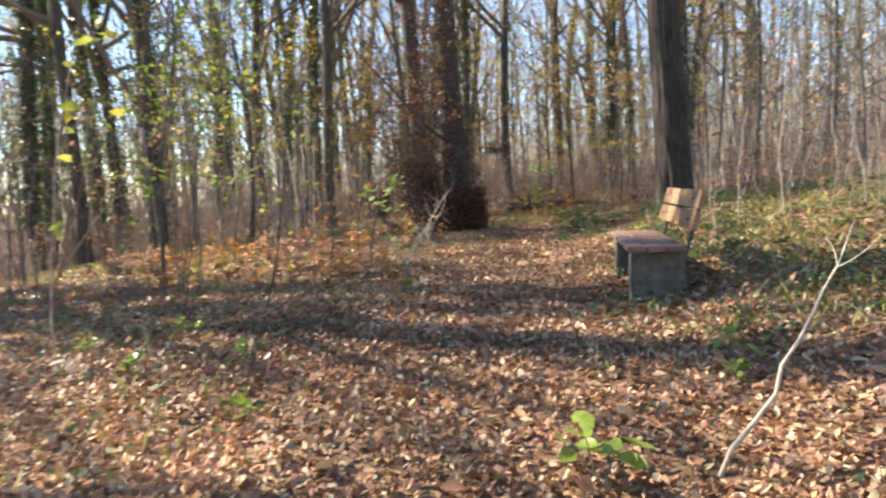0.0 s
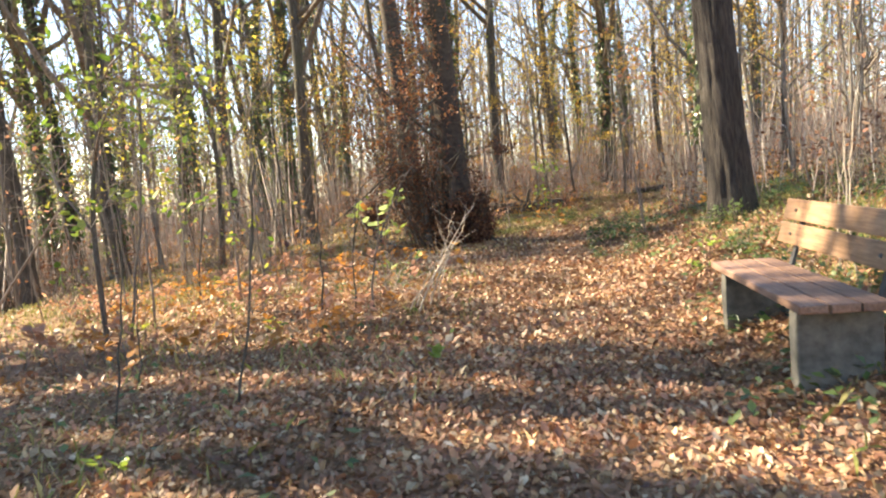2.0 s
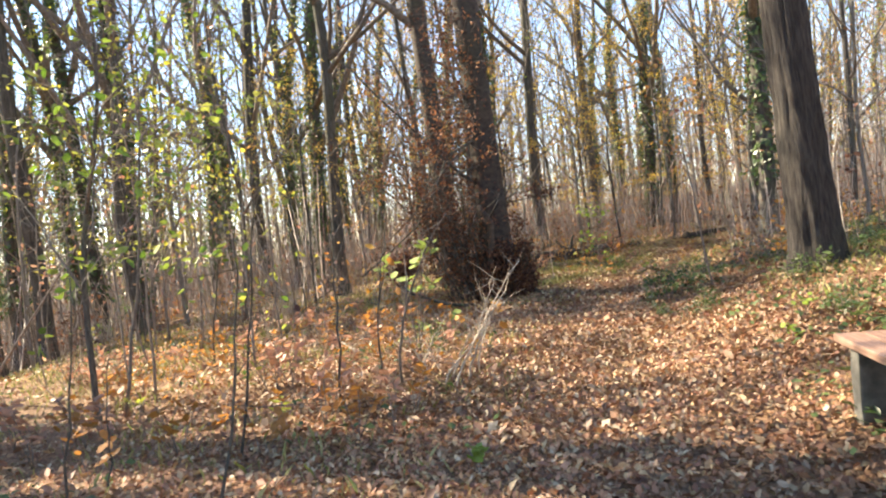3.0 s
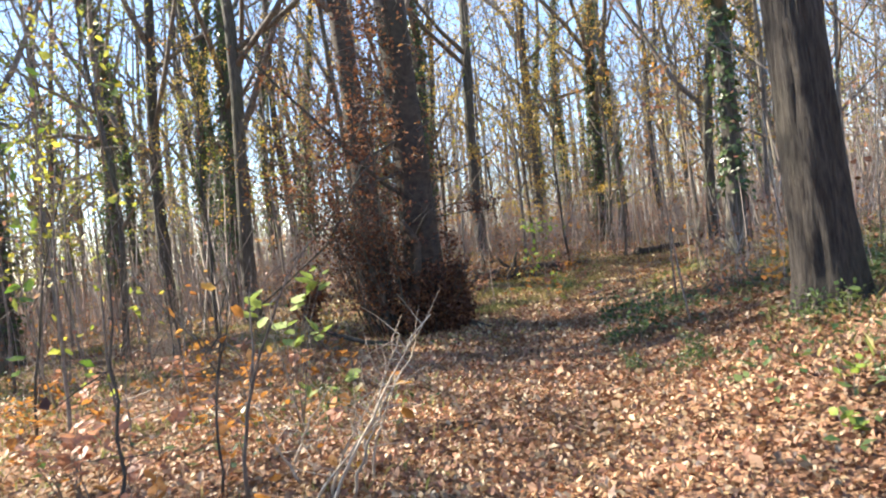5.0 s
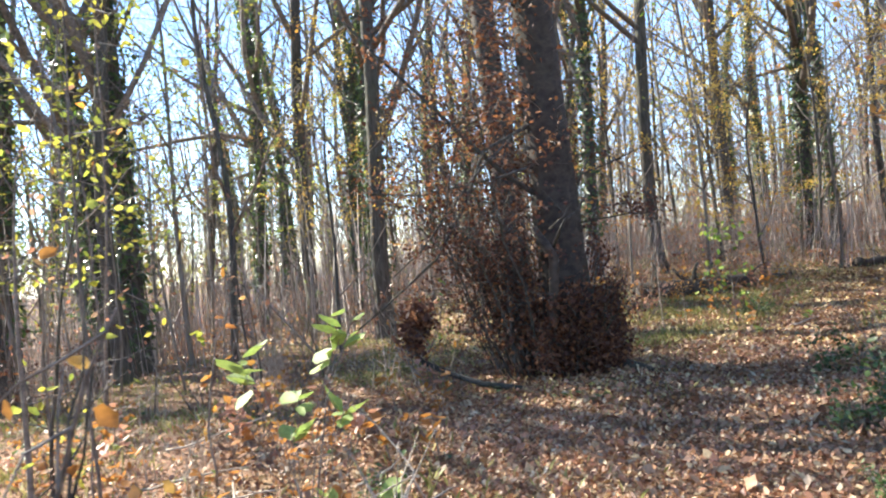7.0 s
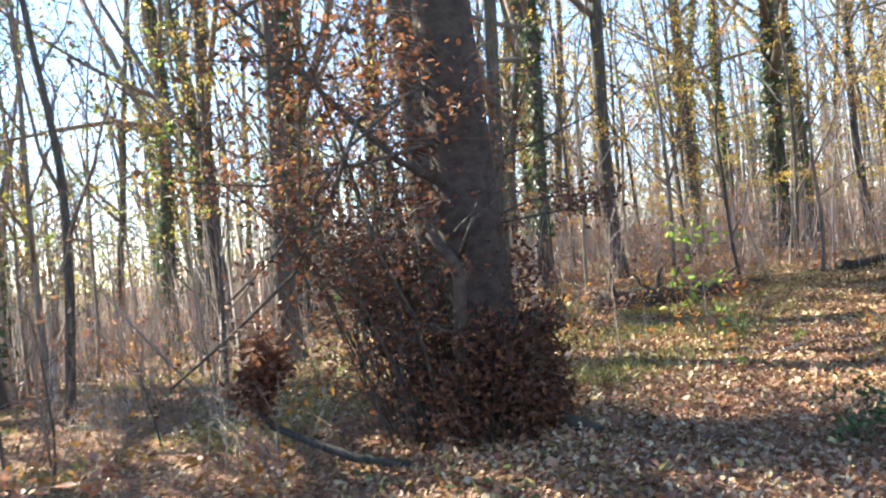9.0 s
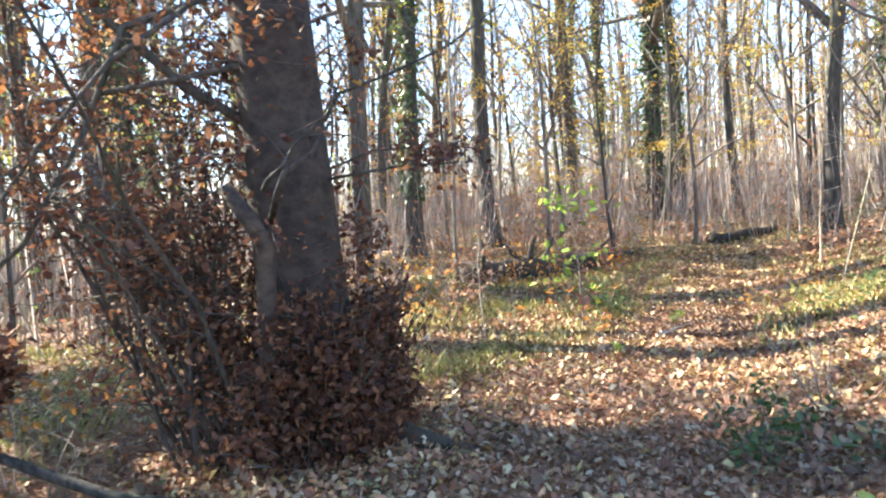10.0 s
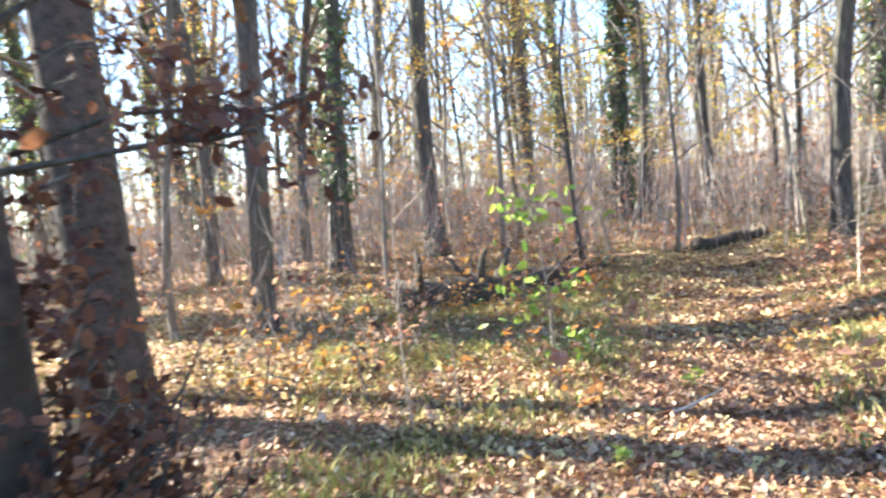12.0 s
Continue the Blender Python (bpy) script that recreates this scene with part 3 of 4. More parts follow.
        part("root", root.mesh("root", ROTTEN), ob, "mossy buttress root")
    # dark boughs that reach out over the regrowth, drooping to the ends
    for pts, r, leafing in ((((-0.15, 0, 1.95), (-0.47, -0.3, 2.19), (-0.78, -0.38, 2.54), (-1.09, -0.4, 2.93), (-1.32, -0.42, 3.21), (-1.7, -0.45, 3.66), (-2.1, -0.5, 4.2)), 0.032, 22),
                            (((-0.2, -0.1, 2.75), (-0.69, -0.5, 2.49), (-0.95, -0.56, 1.94), (-1.3, -0.58, 1.44), (-1.9, -0.58, 1.01), (-2.33, -0.58, 0.73)), 0.022, 9),
                            (((-0.2, -0.2, 2.3), (-0.55, -0.46, 2.2), (-0.99, -0.5, 2.16), (-1.45, -0.54, 2.12), (-1.9, -0.6, 2.2)), 0.018, 14),
                            (((-0.4, -0.35, 2.6), (-0.73, -0.62, 2.3), (-0.99, -0.7, 2.01), (-1.4, -0.72, 1.56), (-1.75, -0.75, 1.3)), 0.016, 8),
                            (((-0.12, -0.3, 1.6), (-0.06, -0.46, 1.64), (0.04, -0.48, 1.71), (0.11, -0.49, 1.81), (0.23, -0.5, 1.9)), 0.014, 2)):
        bp, ends = [Vector(v) for v in pts], []
        bough = Build()
        bough.tube(bp, [r * (1 - 0.7 * k / len(bp)) for k in range(len(bp))], 8, 0.08, rng)
        twiggy(bough, rng, bp[1:], leafing, 0.15, 0.6, 0.006, ends, 1.0, 0.1)
        part("bough", bough.mesh("bough", BARK_GREY), ob, "crooked dark bough")
        part("leafage", leaves_at("leafage", ends, 9, 0.1, 0.032, 0.07, LEAF_COPPER if r > 0.017 and leafing > 9 else LEAF_BROWN, nrng, 0.65, LEAF5, clumps=True), ob, "withered orange-brown leaves")
    # copper sprays against the bole, well above head height
    spray, ends = Build(), []
    for i in range(46):
        z = rng.uniform(2.3, 4.6)
        p, r = trunk_at(z / 22)
        az = rng.uniform(2.6, 6.0)
        d = Vector((math.cos(az), math.sin(az), rng.uniform(-0.1, 0.5))).normalized()
        sp = wander(rng, p + Vector((math.cos(az), math.sin(az), 0)) * r * 0.9, d * rng.uniform(0.1, 0.2), 4, 0.2, 0.0)
        spray.tube(sp, [0.008, 0.007, 0.005, 0.004, 0.002], 3)
        ends += sp[2:]
    part("shoot_brush", spray.mesh("shoot_brush", TWIG), ob)
    part("leafage", leaves_at("leafage", ends, 7, 0.11, 0.035, 0.075, LEAF_COPPER, nrng, 0.75, LEAF5, clumps=True), ob, "copper leaves in sunlit sprays")
    # thin boughs that reach out over the path, and a twig close to the bole
    for cp, r, count, leaf, share in ((((0.2, 0.1, 2.0), (0.3, 0.38, 2.18), (0.65, 0.36, 2.28), (1.0, 0.33, 2.42), (1.35, 0.3, 2.62)), 0.013, 5, LEAF_ORANGE, 0.35),
                                      (((0.2, -0.05, 1.6), (0.45, -0.05, 1.66), (0.7, -0.12, 1.67), (0.86, -0.3, 1.64), (0.96, -0.45, 1.64)), 0.01, 14, LEAF_BROWN, 0.8),
                                      (((0.2, 0.2, 1.7), (0.45, 0.3, 1.78), (0.7, 0.35, 1.8), (0.9, 0.3, 1.75), (1.1, 0.25, 1.8)), 0.009, 16, LEAF_BROWN, 0.6),
                                      (((-0.1, -0.3, 1.4), (-0.02, -0.48, 1.58), (0.06, -0.52, 1.66), (0.18, -0.47, 1.76), (0.3, -0.42, 1.9)), 0.022, 0, None, 0)):
        cp, tips = [Vector(v) + Vector((rng.gauss(0, 0.012), rng.gauss(0, 0.012), rng.gauss(0, 0.012))) for v in cp], []
        bough = Build()
        bough.tube(cp, [r * (1 - 0.15 * k) for k in range(5)], 7)
        twiggy(bough, rng, cp[1:], count, 0.08, 0.3, 0.004, tips, 1.0, 0.0)
        part("bough", bough.mesh("bough", BARK_GREY), ob, "thin dark bough")
        if leaf:
            part("leafage", leaves_at("leafage", tips, 5, 0.06, 0.028, 0.056, leaf, nrng, share, LEAF6, 1.4), ob, "withered leaves on a thin bough")
    crook = Build()
    cp = [Vector(v) for v in ((-0.2, -0.28, -0.05), (-0.2, -0.38, 0.5), (-0.14, -0.43, 1.02), (-0.11, -0.46, 1.3), (-0.17, -0.48, 1.44), (-0.28, -0.5, 1.63))]
    crook.tube(cp, [0.066, 0.058, 0.053, 0.05, 0.047, 0.04], 10, 0.05, rng)
    part("crooked_limb", crook.mesh("crooked_limb", BARK_BEECH), ob, "stubby grey limb bent beside the trunk")
    ob.matrix_basis = pose(0.42, 15.58, ground_z(0.42, 15.58) - 0.04, 0, -2.2, 0)
    return ob


def make_low_branch():
    """A low branch that ends in a dense bunch of dead leaves."""
    rng, nrng = random.Random(9), np.random.default_rng(9)
    ob = new("fallen_branch")
    tagged(ob, "low dark branch with a hanging bunch of withered leaves", "branch")
    b = Build()
    pts = [Vector(v) for v in ((1.0, -0.1, 0.02), (0.6, -0.05, 0.08), (0.3, 0, 0.18), (0.0, 0, 0.32), (-0.12, 0, 0.46), (-0.08, 0, 0.64), (0.0, 0, 0.9))]
    b.tube(pts, [0.035, 0.032, 0.03, 0.027, 0.024, 0.018, 0.01], 7, 0.06, rng)
    ends = []
    for _ in range(40):
        tw = wander(rng, at_on(pts, rng.uniform(0.72, 1)), Vector((rng.gauss(0.05, 0.35), rng.gauss(0, 0.35), rng.gauss(0.2, 0.6))).normalized() * 0.055, 3, 0.25)
        twig = Build()
        twig.tube(tw, [0.006, 0.005, 0.004, 0.002], 3)
        part("twig", twig.mesh("twig", BARK_GREY), ob)
        ends += tw
    part("branch", b.mesh("branch", BARK_GREY), ob)
    part("leafage", leaves_at("leafage", ends, 6, 0.055, 0.05, 0.09, LEAF_BROWN, nrng), ob, "dense bunch of dark brown leaves")
    ob.matrix_basis = pose(-1.15, 14.92, ground_z(-0.8, 14.9) + 0.02, 0, 0, 0)
    return ob


def make_oak():
    rng = random.Random(5)
    ob = new("oak_tree")
    tagged(ob, "stout oak with deeply furrowed grey-brown bark beside the path", "tree")
    trunk, boughs, tips, trunk_at = grow(rng, 21, 0.262, bendy=0.012, sides=72, clear=0.34, limbs=12, twigs=4, lean=0.0, flare=0.32, furrow=(0.024, 13, 1.0))
    part("trunk", trunk.mesh("trunk", BARK_OAK), ob)
    part("crown", boughs.mesh("crown", TWIG), ob, "bare grey-brown branches")
    ob.matrix_basis = pose(3.71, 11.4, ground_z(3.71, 11.4) - 0.06, 0, -2.8, 0)
    return ob


# ---- saplings ----
def sapling(x, y, height, dx, bow, r, label, leaf=None, leaves=0, dy=0.0, material=None, name="sapling", twigs=8, reach=0.5, size=(0.05, 0.1), fork=False):
    """A thin bowed stem with side twigs; dx: how far its top leans, bow: how far its middle swings out."""
    seed = int(abs(x * 131 + y * 517) * 10) + leaves
    rng, nrng = random.Random(seed), np.random.default_rng(seed)
    ob = new(name)
    tagged(ob, label, "sapling" if name == "sapling" else name.replace("_", " "), "saplings" if name == "sapling" else "")
    pts = []
    for k in range(11):
        s = k / 10
        b = 4 * bow * s * (1 - s)
        pts.append(Vector((dx * s + b + rng.gauss(0, 0.008), dy * s + rng.gauss(0, 0.008), height * s - 0.05 * (k == 0))))
    stem, ends = Build(), []
    stem.tube(pts, [r * (1 - 0.075 * k) for k in range(11)], 6)
    part("stem", stem.mesh("stem", material or TWIG), ob)
    if fork:
        fp = wander(rng, at_on(pts, 0.45), Vector((0.25, 0.1, 0.9)).normalized() * height * 0.09, 5, 0.12, 0.03)
        fk = Build()
        fk.tube(fp, [r * 0.6 * (1 - 0.14 * k) for k in range(6)], 5)
        part("side_shoot", fk.mesh("side_shoot", material or TWIG), ob)
        ends += fp[2:]
    tw = Build()
    twiggy(tw, rng, pts[2:], twigs, reach * 0.4, reach, max(0.003, r * 0.35), ends, 1.0, 0.35)
    if twigs:
        part("twig_mass", tw.mesh("twig_mass", material or TWIG), ob)
    if leaf and ends:
        per = max(1, leaves // len(ends))
        part("foliage", leaves_at("foliage", ends, per + 1, 0.07, *size, leaf, nrng, leaves / (len(ends) * (per + 1)), LEAF5), ob)
    ob.matrix_basis = pose(x, y, ground_z(x, y))
    return ob


def shrub(seed, label, leaf, share, height, stems, material=None, spread=0.5):
    rng, nrng = random.Random(seed), np.random.default_rng(seed)
    ob = new("shrub")
    tagged(ob, label, "shrub", "understorey shrubs")
    b, ends = Build(), []
    for i in range(stems):
        az = rng.uniform(0, 6.28)
        d = Vector((math.cos(az) * spread, math.sin(az) * spread, rng.uniform(0.7, 1.2))).normalized()
        ln = height * rng.uniform(0.5, 1.15)
        sp = wander(rng, (rng.gauss(0, 0.15), rng.gauss(0, 0.15), -0.04), d * (ln / 5), 5, 0.14, 0.02)
        r = rng.uniform(0.004, 0.01)
        b.tube(sp, [r * (1 - 0.17 * k) for k in range(6)], 4)
        twiggy(b, rng, sp, 5, height * 0.15, height * 0.4, r * 0.5, ends)
    part("twig_mass", b.mesh("twig_mass", material or TWIG), ob)
    if leaf:
        part("foliage", leaves_at("foliage", ends, 2, 0.07, 0.05, 0.1, leaf, nrng, share), ob)
    return ob


def fallen_log(x0, y0, x1, y1, r, label, bumps):
    rng = random.Random(int(x0 * 100))
    ob = new("fallen_log")
    tagged(ob, label, "log")
    b = Build()
    n = 9
    pts = []
    for k in range(n + 1):
        s = k / n
        x, y = (x1 - x0) * s, (y1 - y0) * s
        pts.append(Vector((x + rng.gauss(0, 0.03), y + rng.gauss(0, 0.03), ground_z(x0 + x, y0 + y) - ground_z(x0, y0) + r * 0.45 + rng.gauss(0, 0.02))))
    b.tube(pts, [r * (1 - 0.4 * k / n) for k in range(n + 1)], 12, 0.12, rng)
    part("log_body", b.mesh("log_body", ROTTEN), ob)
    for k in range(bumps):
        st = Build()
        p = at_on(pts, rng.uniform(0.1, 0.9))
        sp = wander(rng, p, Vector((rng.gauss(0, 0.7), rng.gauss(0, 0.7), 0.8)).normalized() * 0.16, 4, 0.2)
        st.tube(sp, [r * 0.3, r * 0.25, r * 0.2, r * 0.14, r * 0.08], 6)
        part("branch_stub", st.mesh("branch_stub", ROTTEN), ob)
    ob.matrix_basis = pose(x0, y0, ground_z(x0, y0))
    return ob


def seedling(x, y, height, label, leaf, count, low, high, splay=0.35, bare=0.55):
    """A few large leaves on short stalks."""
    rng, nrng = random.Random(int(x * 999 + y * 77)), np.random.default_rng(int(abs(x * 999 + y * 77)))
    ob = new("seedling")
    tagged(ob, label, "seedling", "seedlings")
    tips, outs = [], []
    for i in range(max(2, count // 4)):
        az = rng.uniform(0, 6.28)
        sp = wander(rng, (0, 0, -0.02), Vector((math.cos(az) * splay, math.sin(az) * splay, 1)).normalized() * height * rng.uniform(0.6, 1) / 3, 3, 0.12)
        b = Build()
        b.tube(sp, [0.004, 0.0035, 0.003, 0.0015], 4)
        part("stalk", b.mesh("stalk", TWIG), ob)
        for _ in range(4):
            tips.append(at_on(sp, rng.uniform(bare, 1)))
            a2 = rng.uniform(0, 6.28)
            outs.append((math.cos(a2), math.sin(a2), 0.35))
    nrm = np.stack([nrng.normal(0, 0.4, len(tips)), nrng.normal(0, 0.4, len(tips)), np.ones(len(tips))], -1)
    one = [tuple(t) for t in tips]
    sizes = nrng.uniform(low, high, len(tips))
    for k in range(len(tips)):
        me = scatter("leaf", [one[k]], nrm[k:k + 1], sizes[k:k + 1], leaf, LEAF6, nrng, [outs[k]])
        part("leaf", me, ob)
    ob.matrix_basis = pose(x, y, ground_z(x, y))
    return ob


make_ground()
make_bench()
make_beech()
make_low_branch()
make_oak()

# ---- the wood ----
second = forest_tree(31, 21, 0.235, "grey beech with a smooth bole behind the large beech", LEAF_BROWN, 0.12, None, BARK_BEECH, sides=20, clear=0.24, limbs=10, twigs=4, lean=0.0, bendy=0.006)
second.matrix_basis = pose(-0.44, 19.0, ground_z(-0.44, 19.0) - 0.04, 0, -2.0, 0)
KINDS = [
    forest_tree(101, 20, 0.15, "tall slender grey tree with sparse rust leaves", LEAF_RUST, 0.25, sides=8, clear=0.18, limbs=11, twigs=4, bendy=0.028, forks=2),
    forest_tree(102, 18, 0.13, "slender leaning tree with a few orange leaves", LEAF_ORANGE, 0.35, sides=8, lean=0.04, clear=0.18, limbs=11, twigs=4, bendy=0.036, forks=1),
    forest_tree(103, 21, 0.2, "ivy-clad tree with sparse yellow leaves", LEAF_YELLOW, 0.1, (0.02, 0.55, 2900), sides=9, clear=0.2, limbs=11, twigs=4, bendy=0.024, forks=1),
    forest_tree(104, 19, 0.17, "tree with ivy high on its trunk", LEAF_YELLOW, 0.25, (0.06, 0.65, 2300), sides=8, clear=0.2, limbs=11, twigs=4, bendy=0.028, forks=2),
    forest_tree(105, 14, 0.08, "thin young tree with yellow-green leaves", LEAF_YELLOW, 0.28, sides=6, clear=0.16, limbs=12, twigs=3, bendy=0.032),
    forest_tree(106, 16, 0.1, "thin dark tree with sparse green leaves", LEAF_GREEN, 0.14, sides=6, clear=0.18, lean=0.05, limbs=10, twigs=4, bendy=0.036, forks=1),
    forest_tree(107, 11, 0.07, "young beech holding orange-brown leaves", LEAF_ORANGE, 0.4, sides=6, clear=0.1, limbs=12, twigs=3),
    forest_tree(109, 9, 0.06, "young hornbeam holding golden-yellow leaves", LEAF_GLOW, 1.1, sides=6, clear=0.14, limbs=14, twigs=3, bendy=0.03, reach=0.4, per=9),
    forest_tree(108, 20, 0.17, "grey tree with steep limbs and sparse tan leaves", LEAF_RUST, 0.2, sides=8, clear=0.17, limbs=9, twigs=5, reach=0.42, bendy=0.026, forks=2),
]
POLES = [
    forest_tree(201, 8, 0.035, "thin young tree with sparse green leaves", LEAF_GREEN, 0.45, sides=5, clear=0.15, limbs=9, twigs=1, reach=0.26, bendy=0.032, bark_mat=BARK_POLE, name="young_tree"),
    forest_tree(202, 10, 0.05, "thin straight young tree with sparse tan leaves", LEAF_RUST, 0.6, sides=5, clear=0.15, limbs=10, twigs=1, lean=0.04, reach=0.24, bendy=0.032, bark_mat=BARK_POLE, name="young_tree"),
    forest_tree(203, 7, 0.03, "thin young tree with scattered yellow leaves", LEAF_YELLOW, 0.5, sides=5, clear=0.2, limbs=7, twigs=1, lean=0.05, bendy=0.032, bark_mat=BARK_POLE, name="young_tree"),
    forest_tree(204, 6.5, 0.028, "thin young beech with rust-brown leaves", LEAF_ORANGE, 0.5, sides=5, clear=0.12, limbs=8, twigs=1, lean=0.04, bendy=0.032, bark_mat=BARK_POLE, name="young_tree"),
]
SHRUBS = [
    shrub(301, "bare brown thicket of thin twigs", None, 0, 1.3, 7),
    shrub(302, "thin shrub with rust-red withered leaves", LEAF_BROWN, 0.5, 1.2, 6),
    shrub(303, "young beech shrub with orange leaves", LEAF_ORANGE, 0.5, 1.0, 5, None, 0.9),
    shrub(304, "pale dry stalks standing upright", None, 0, 1.0, 8, PALE_WOOD, 0.2),
    shrub(305, "thin shrub with sparse yellow-green leaves", LEAF_GREEN, 0.3, 1.1, 5),
]
ROSY = shrub(307, "low shrub holding rosy-tan withered leaves", LEAF_RUST, 0.6, 0.85, 5, None, 0.8)
HOLLY = shrub(306, "low dark green holly bush beside the path", IVY, 1.0, 0.6, 9)
# trees at known spots, and trees added to shade the path: x, y, kind, size, lean
taken = [(3.7, 11.4), (0.45, 15.76), (1.7, 6.4), (-0.44, 19.0)]
for x, y, k, size, lean in ((5.85, 17.6, 3, 0.98, 3.5), (2.5, 26.4, 0, 1.15, -1), (0.13, 21.9, 1, 1.0, -1), (0.88, 25.5, 3, 1.0, -1), (5.0, 30.2, 8, 1.0, 0),
                            (7.0, 29.6, 2, 1.1, 0), (8.3, 31.5, 3, 1.1, 1), (8.97, 29.36, 5, 1.1, 1), (8.16, 23.62, 8, 0.85, 2), (5.6, 8.6, 0, 0.9, 0), (0.2, 26.6, 5, 1.0, -1), (-1.1, 25.2, 5, 1.0, 0),
                            (-3.2, 21.05, 0, 1.1, -1), (-6.0, 24.7, 8, 1.05, -2), (-5.7, 27.5, 3, 1.0, 0), (-4.1, 24.2, 2, 1.0, 0), (-8.0, 26.0, 3, 1.1, -3), (-7.4, 19.0, 8, 0.9, -3), (-4.6, 17.5, 4, 0.75, -1),
                            # x below -7 in this row: added trees, mostly unseen, casting shade bands
                            (-3.8, 9.8, 4, 0.42, 3), (-9.6, 9.6, 2, 1.1, 0), (-10.3, 10.8, 3, 1.1, 0), (-9.8, 11.7, 2, 1.2, 0), (-11.2, 13.2, 3, 1.0, 0), (4.2, 27.5, 7, 1.0, 0), (6.4, 27.0, 7, 0.9, 2), (3.2, 31.0, 7, 1.1, 0), (9.6, 27.2, 7, 1.0, 0), (1.6, 29.0, 7, 0.9, -2), (5.6, 33.5, 7, 1.2, 0), (11.5, 31, 7, 1.1, 0), (7.6, 20.6, 7, 0.7, 3), (4.4, 23.9, 7, 0.6, -2), (-1.6, 28.5, 7, 1.0, 0), (-3.6, 19.4, 7, 0.6, 0), (-8.6, 17.4, 0, 1.1, 0), (-9.0, 6.2, 0, 1.0, 0), (-13.5, 8.2, 8, 1.0, 0), (-10.4, 5.6, 1, 1.0, 0), (-10, 17.8, 3, 1.2, 0), (-11, 20.5, 3, 1.2, 0), (-10.5, 22.4, 3, 1.2, 0), (-8.6, 6.2, 8, 1.0, 0), (-12.0, 11.2, 2, 1.1, 0), (-12.4, 12.4, 3, 1.15, 0), (-7.8, 20.0, 2, 1.1, 0), (-9.4, 21.3, 3, 1.1, 0)):
    taken.append((x, y))
    place(KINDS[k], x, y, (x * 77 + y * 31) % 360, size, ("tree", k), (0, lean))

frng = random.Random(77)


def sunlit(x, y):
    """Whether a tree here would shade the sunny strips across the path."""
    across = y - 0.466 * (1.5 - x)
    return x < 1 and (across < 4.6 or 7.5 < across < 11.4 or 17.0 < across < 23)


def scatter_things(kinds, weights, number, x0, x1, y0, y1, apart, clear, low, high, tag, far=0.0):
    made = tries = 0
    while made < number and tries < 20000:
        tries += 1
        x, y = frng.uniform(x0, x1), frng.uniform(y0, y1)
        gap = float(path_gap(x, y))
        if gap < clear or (y < 4 and -4 < x < 5.5) or (tag != "shrub" and sunlit(x, y) and frng.random() < (0.97 if tag == "tree" else 0.6)):
            continue
        if tag != "shrub" and y < 21 and -4 < x < 6 or y < 14 and x > -6:
            continue
        if y < 14.5 and -3 < x < 0.8 or math.hypot(x - 0.45, y - 15.8) < 1.6 or math.hypot(x - 2.0, y - 6.4) < 1.6:
            continue
        if min(math.hypot(x - a, y - b) for a, b in taken) < apart:
            continue
        taken.append((x, y))
        k = frng.choices(range(len(kinds)), weights)[0]
        place(kinds[k], x, y, frng.uniform(0, 360), frng.uniform(low, high), (tag, k), (frng.gauss(0, 1.5), frng.gauss(0, 1.5)))
        made += 1


scatter_things(KINDS, [4, 3, 6, 6, 3, 3, 3, 5, 3], 45, -26, 14, 17, 46, 1.6, 3.0, 0.8, 1.2, "tree")
scatter_things(KINDS, [3, 3, 6, 6, 4, 3, 3, 5, 3], 45, -36, 36, -8, 64, 2.0, 3.0, 0.8, 1.2, "tree")
scatter_things(POLES, [5, 5, 4, 4], 200, -24, 22, 8, 46, 0.7, 2.2, 0.75, 1.25, "pole")
scatter_things(SHRUBS, [6, 6, 4, 3, 2], 275, -11, 16, 13, 38, 0.3, 1.9, 0.6, 1.4, "shrub")
wrng = random.Random(19)
for i in range(52):
    x, y = wrng.uniform(-22, -3.2), wrng.uniform(25, 46)
    if min(math.hypot(x - a, y - b) for a, b in taken) < 0.9:
        continue
    taken.append((x, y))
    if i % 3:
        k = wrng.randrange(4)
        place(POLES[k], x, y, wrng.uniform(0, 360), wrng.uniform(1.0, 1.6), ("pole", k), (wrng.gauss(0, 2), wrng.gauss(0, 2)))
    else:
        k = wrng.choice((0, 1, 3, 4, 4, 8))
        place(KINDS[k], x, y, wrng.uniform(0, 360), wrng.uniform(0.8, 1.1), ("tree", k), (wrng.gauss(0, 2), wrng.gauss(0, 2)))

# ---- saplings and small plants near the path ----
BARE = "thin bare brown sapling rising from fallen leaves"
LEAFY = "thin sapling with a few orange leaves near the ground"
sapling(-0.92, 9.3, 1.4, 0.5, -0.14, 0.015, "long thin sapling bowed over with one yellow leaf", LEAF_YELLOW, 2, dy=-0.4, fork=True, twigs=4, reach=0.4)
sapling(-1.11, 9.5, 1.5, 0.2, -0.06, 0.011, BARE, LEAF_ORANGE, 14, fork=True, material=BARK_GREY)
sapling(-3.61, 12.48, 2.83, 0.65, -0.11, 0.016, BARE, LEAF_ORANGE, 12, material=BARK_GREY)
sapling(-2.68, 14.2, 3.14, -0.19, -0.03, 0.014, BARE, material=BARK_GREY)
sapling(-2.04, 12.15, 1.46, 0.2, -0.09, 0.01, LEAFY, LEAF_ORANGE, 16)
sapling(-2.21, 11.12, 1.1, 0.08, -0.04, 0.009, LEAFY, LEAF_YELLOW, 10)
sapling(-2.71, 11.26, 2.29, 0.09, -0.05, 0.02, "thin brown sapling with a few yellow leaves", LEAF_YELLOW, 14)
sapling(-2.43, 6.65, 1.56, 0.23, 0.02, 0.009, BARE, twigs=4, material=BARK_GREY)
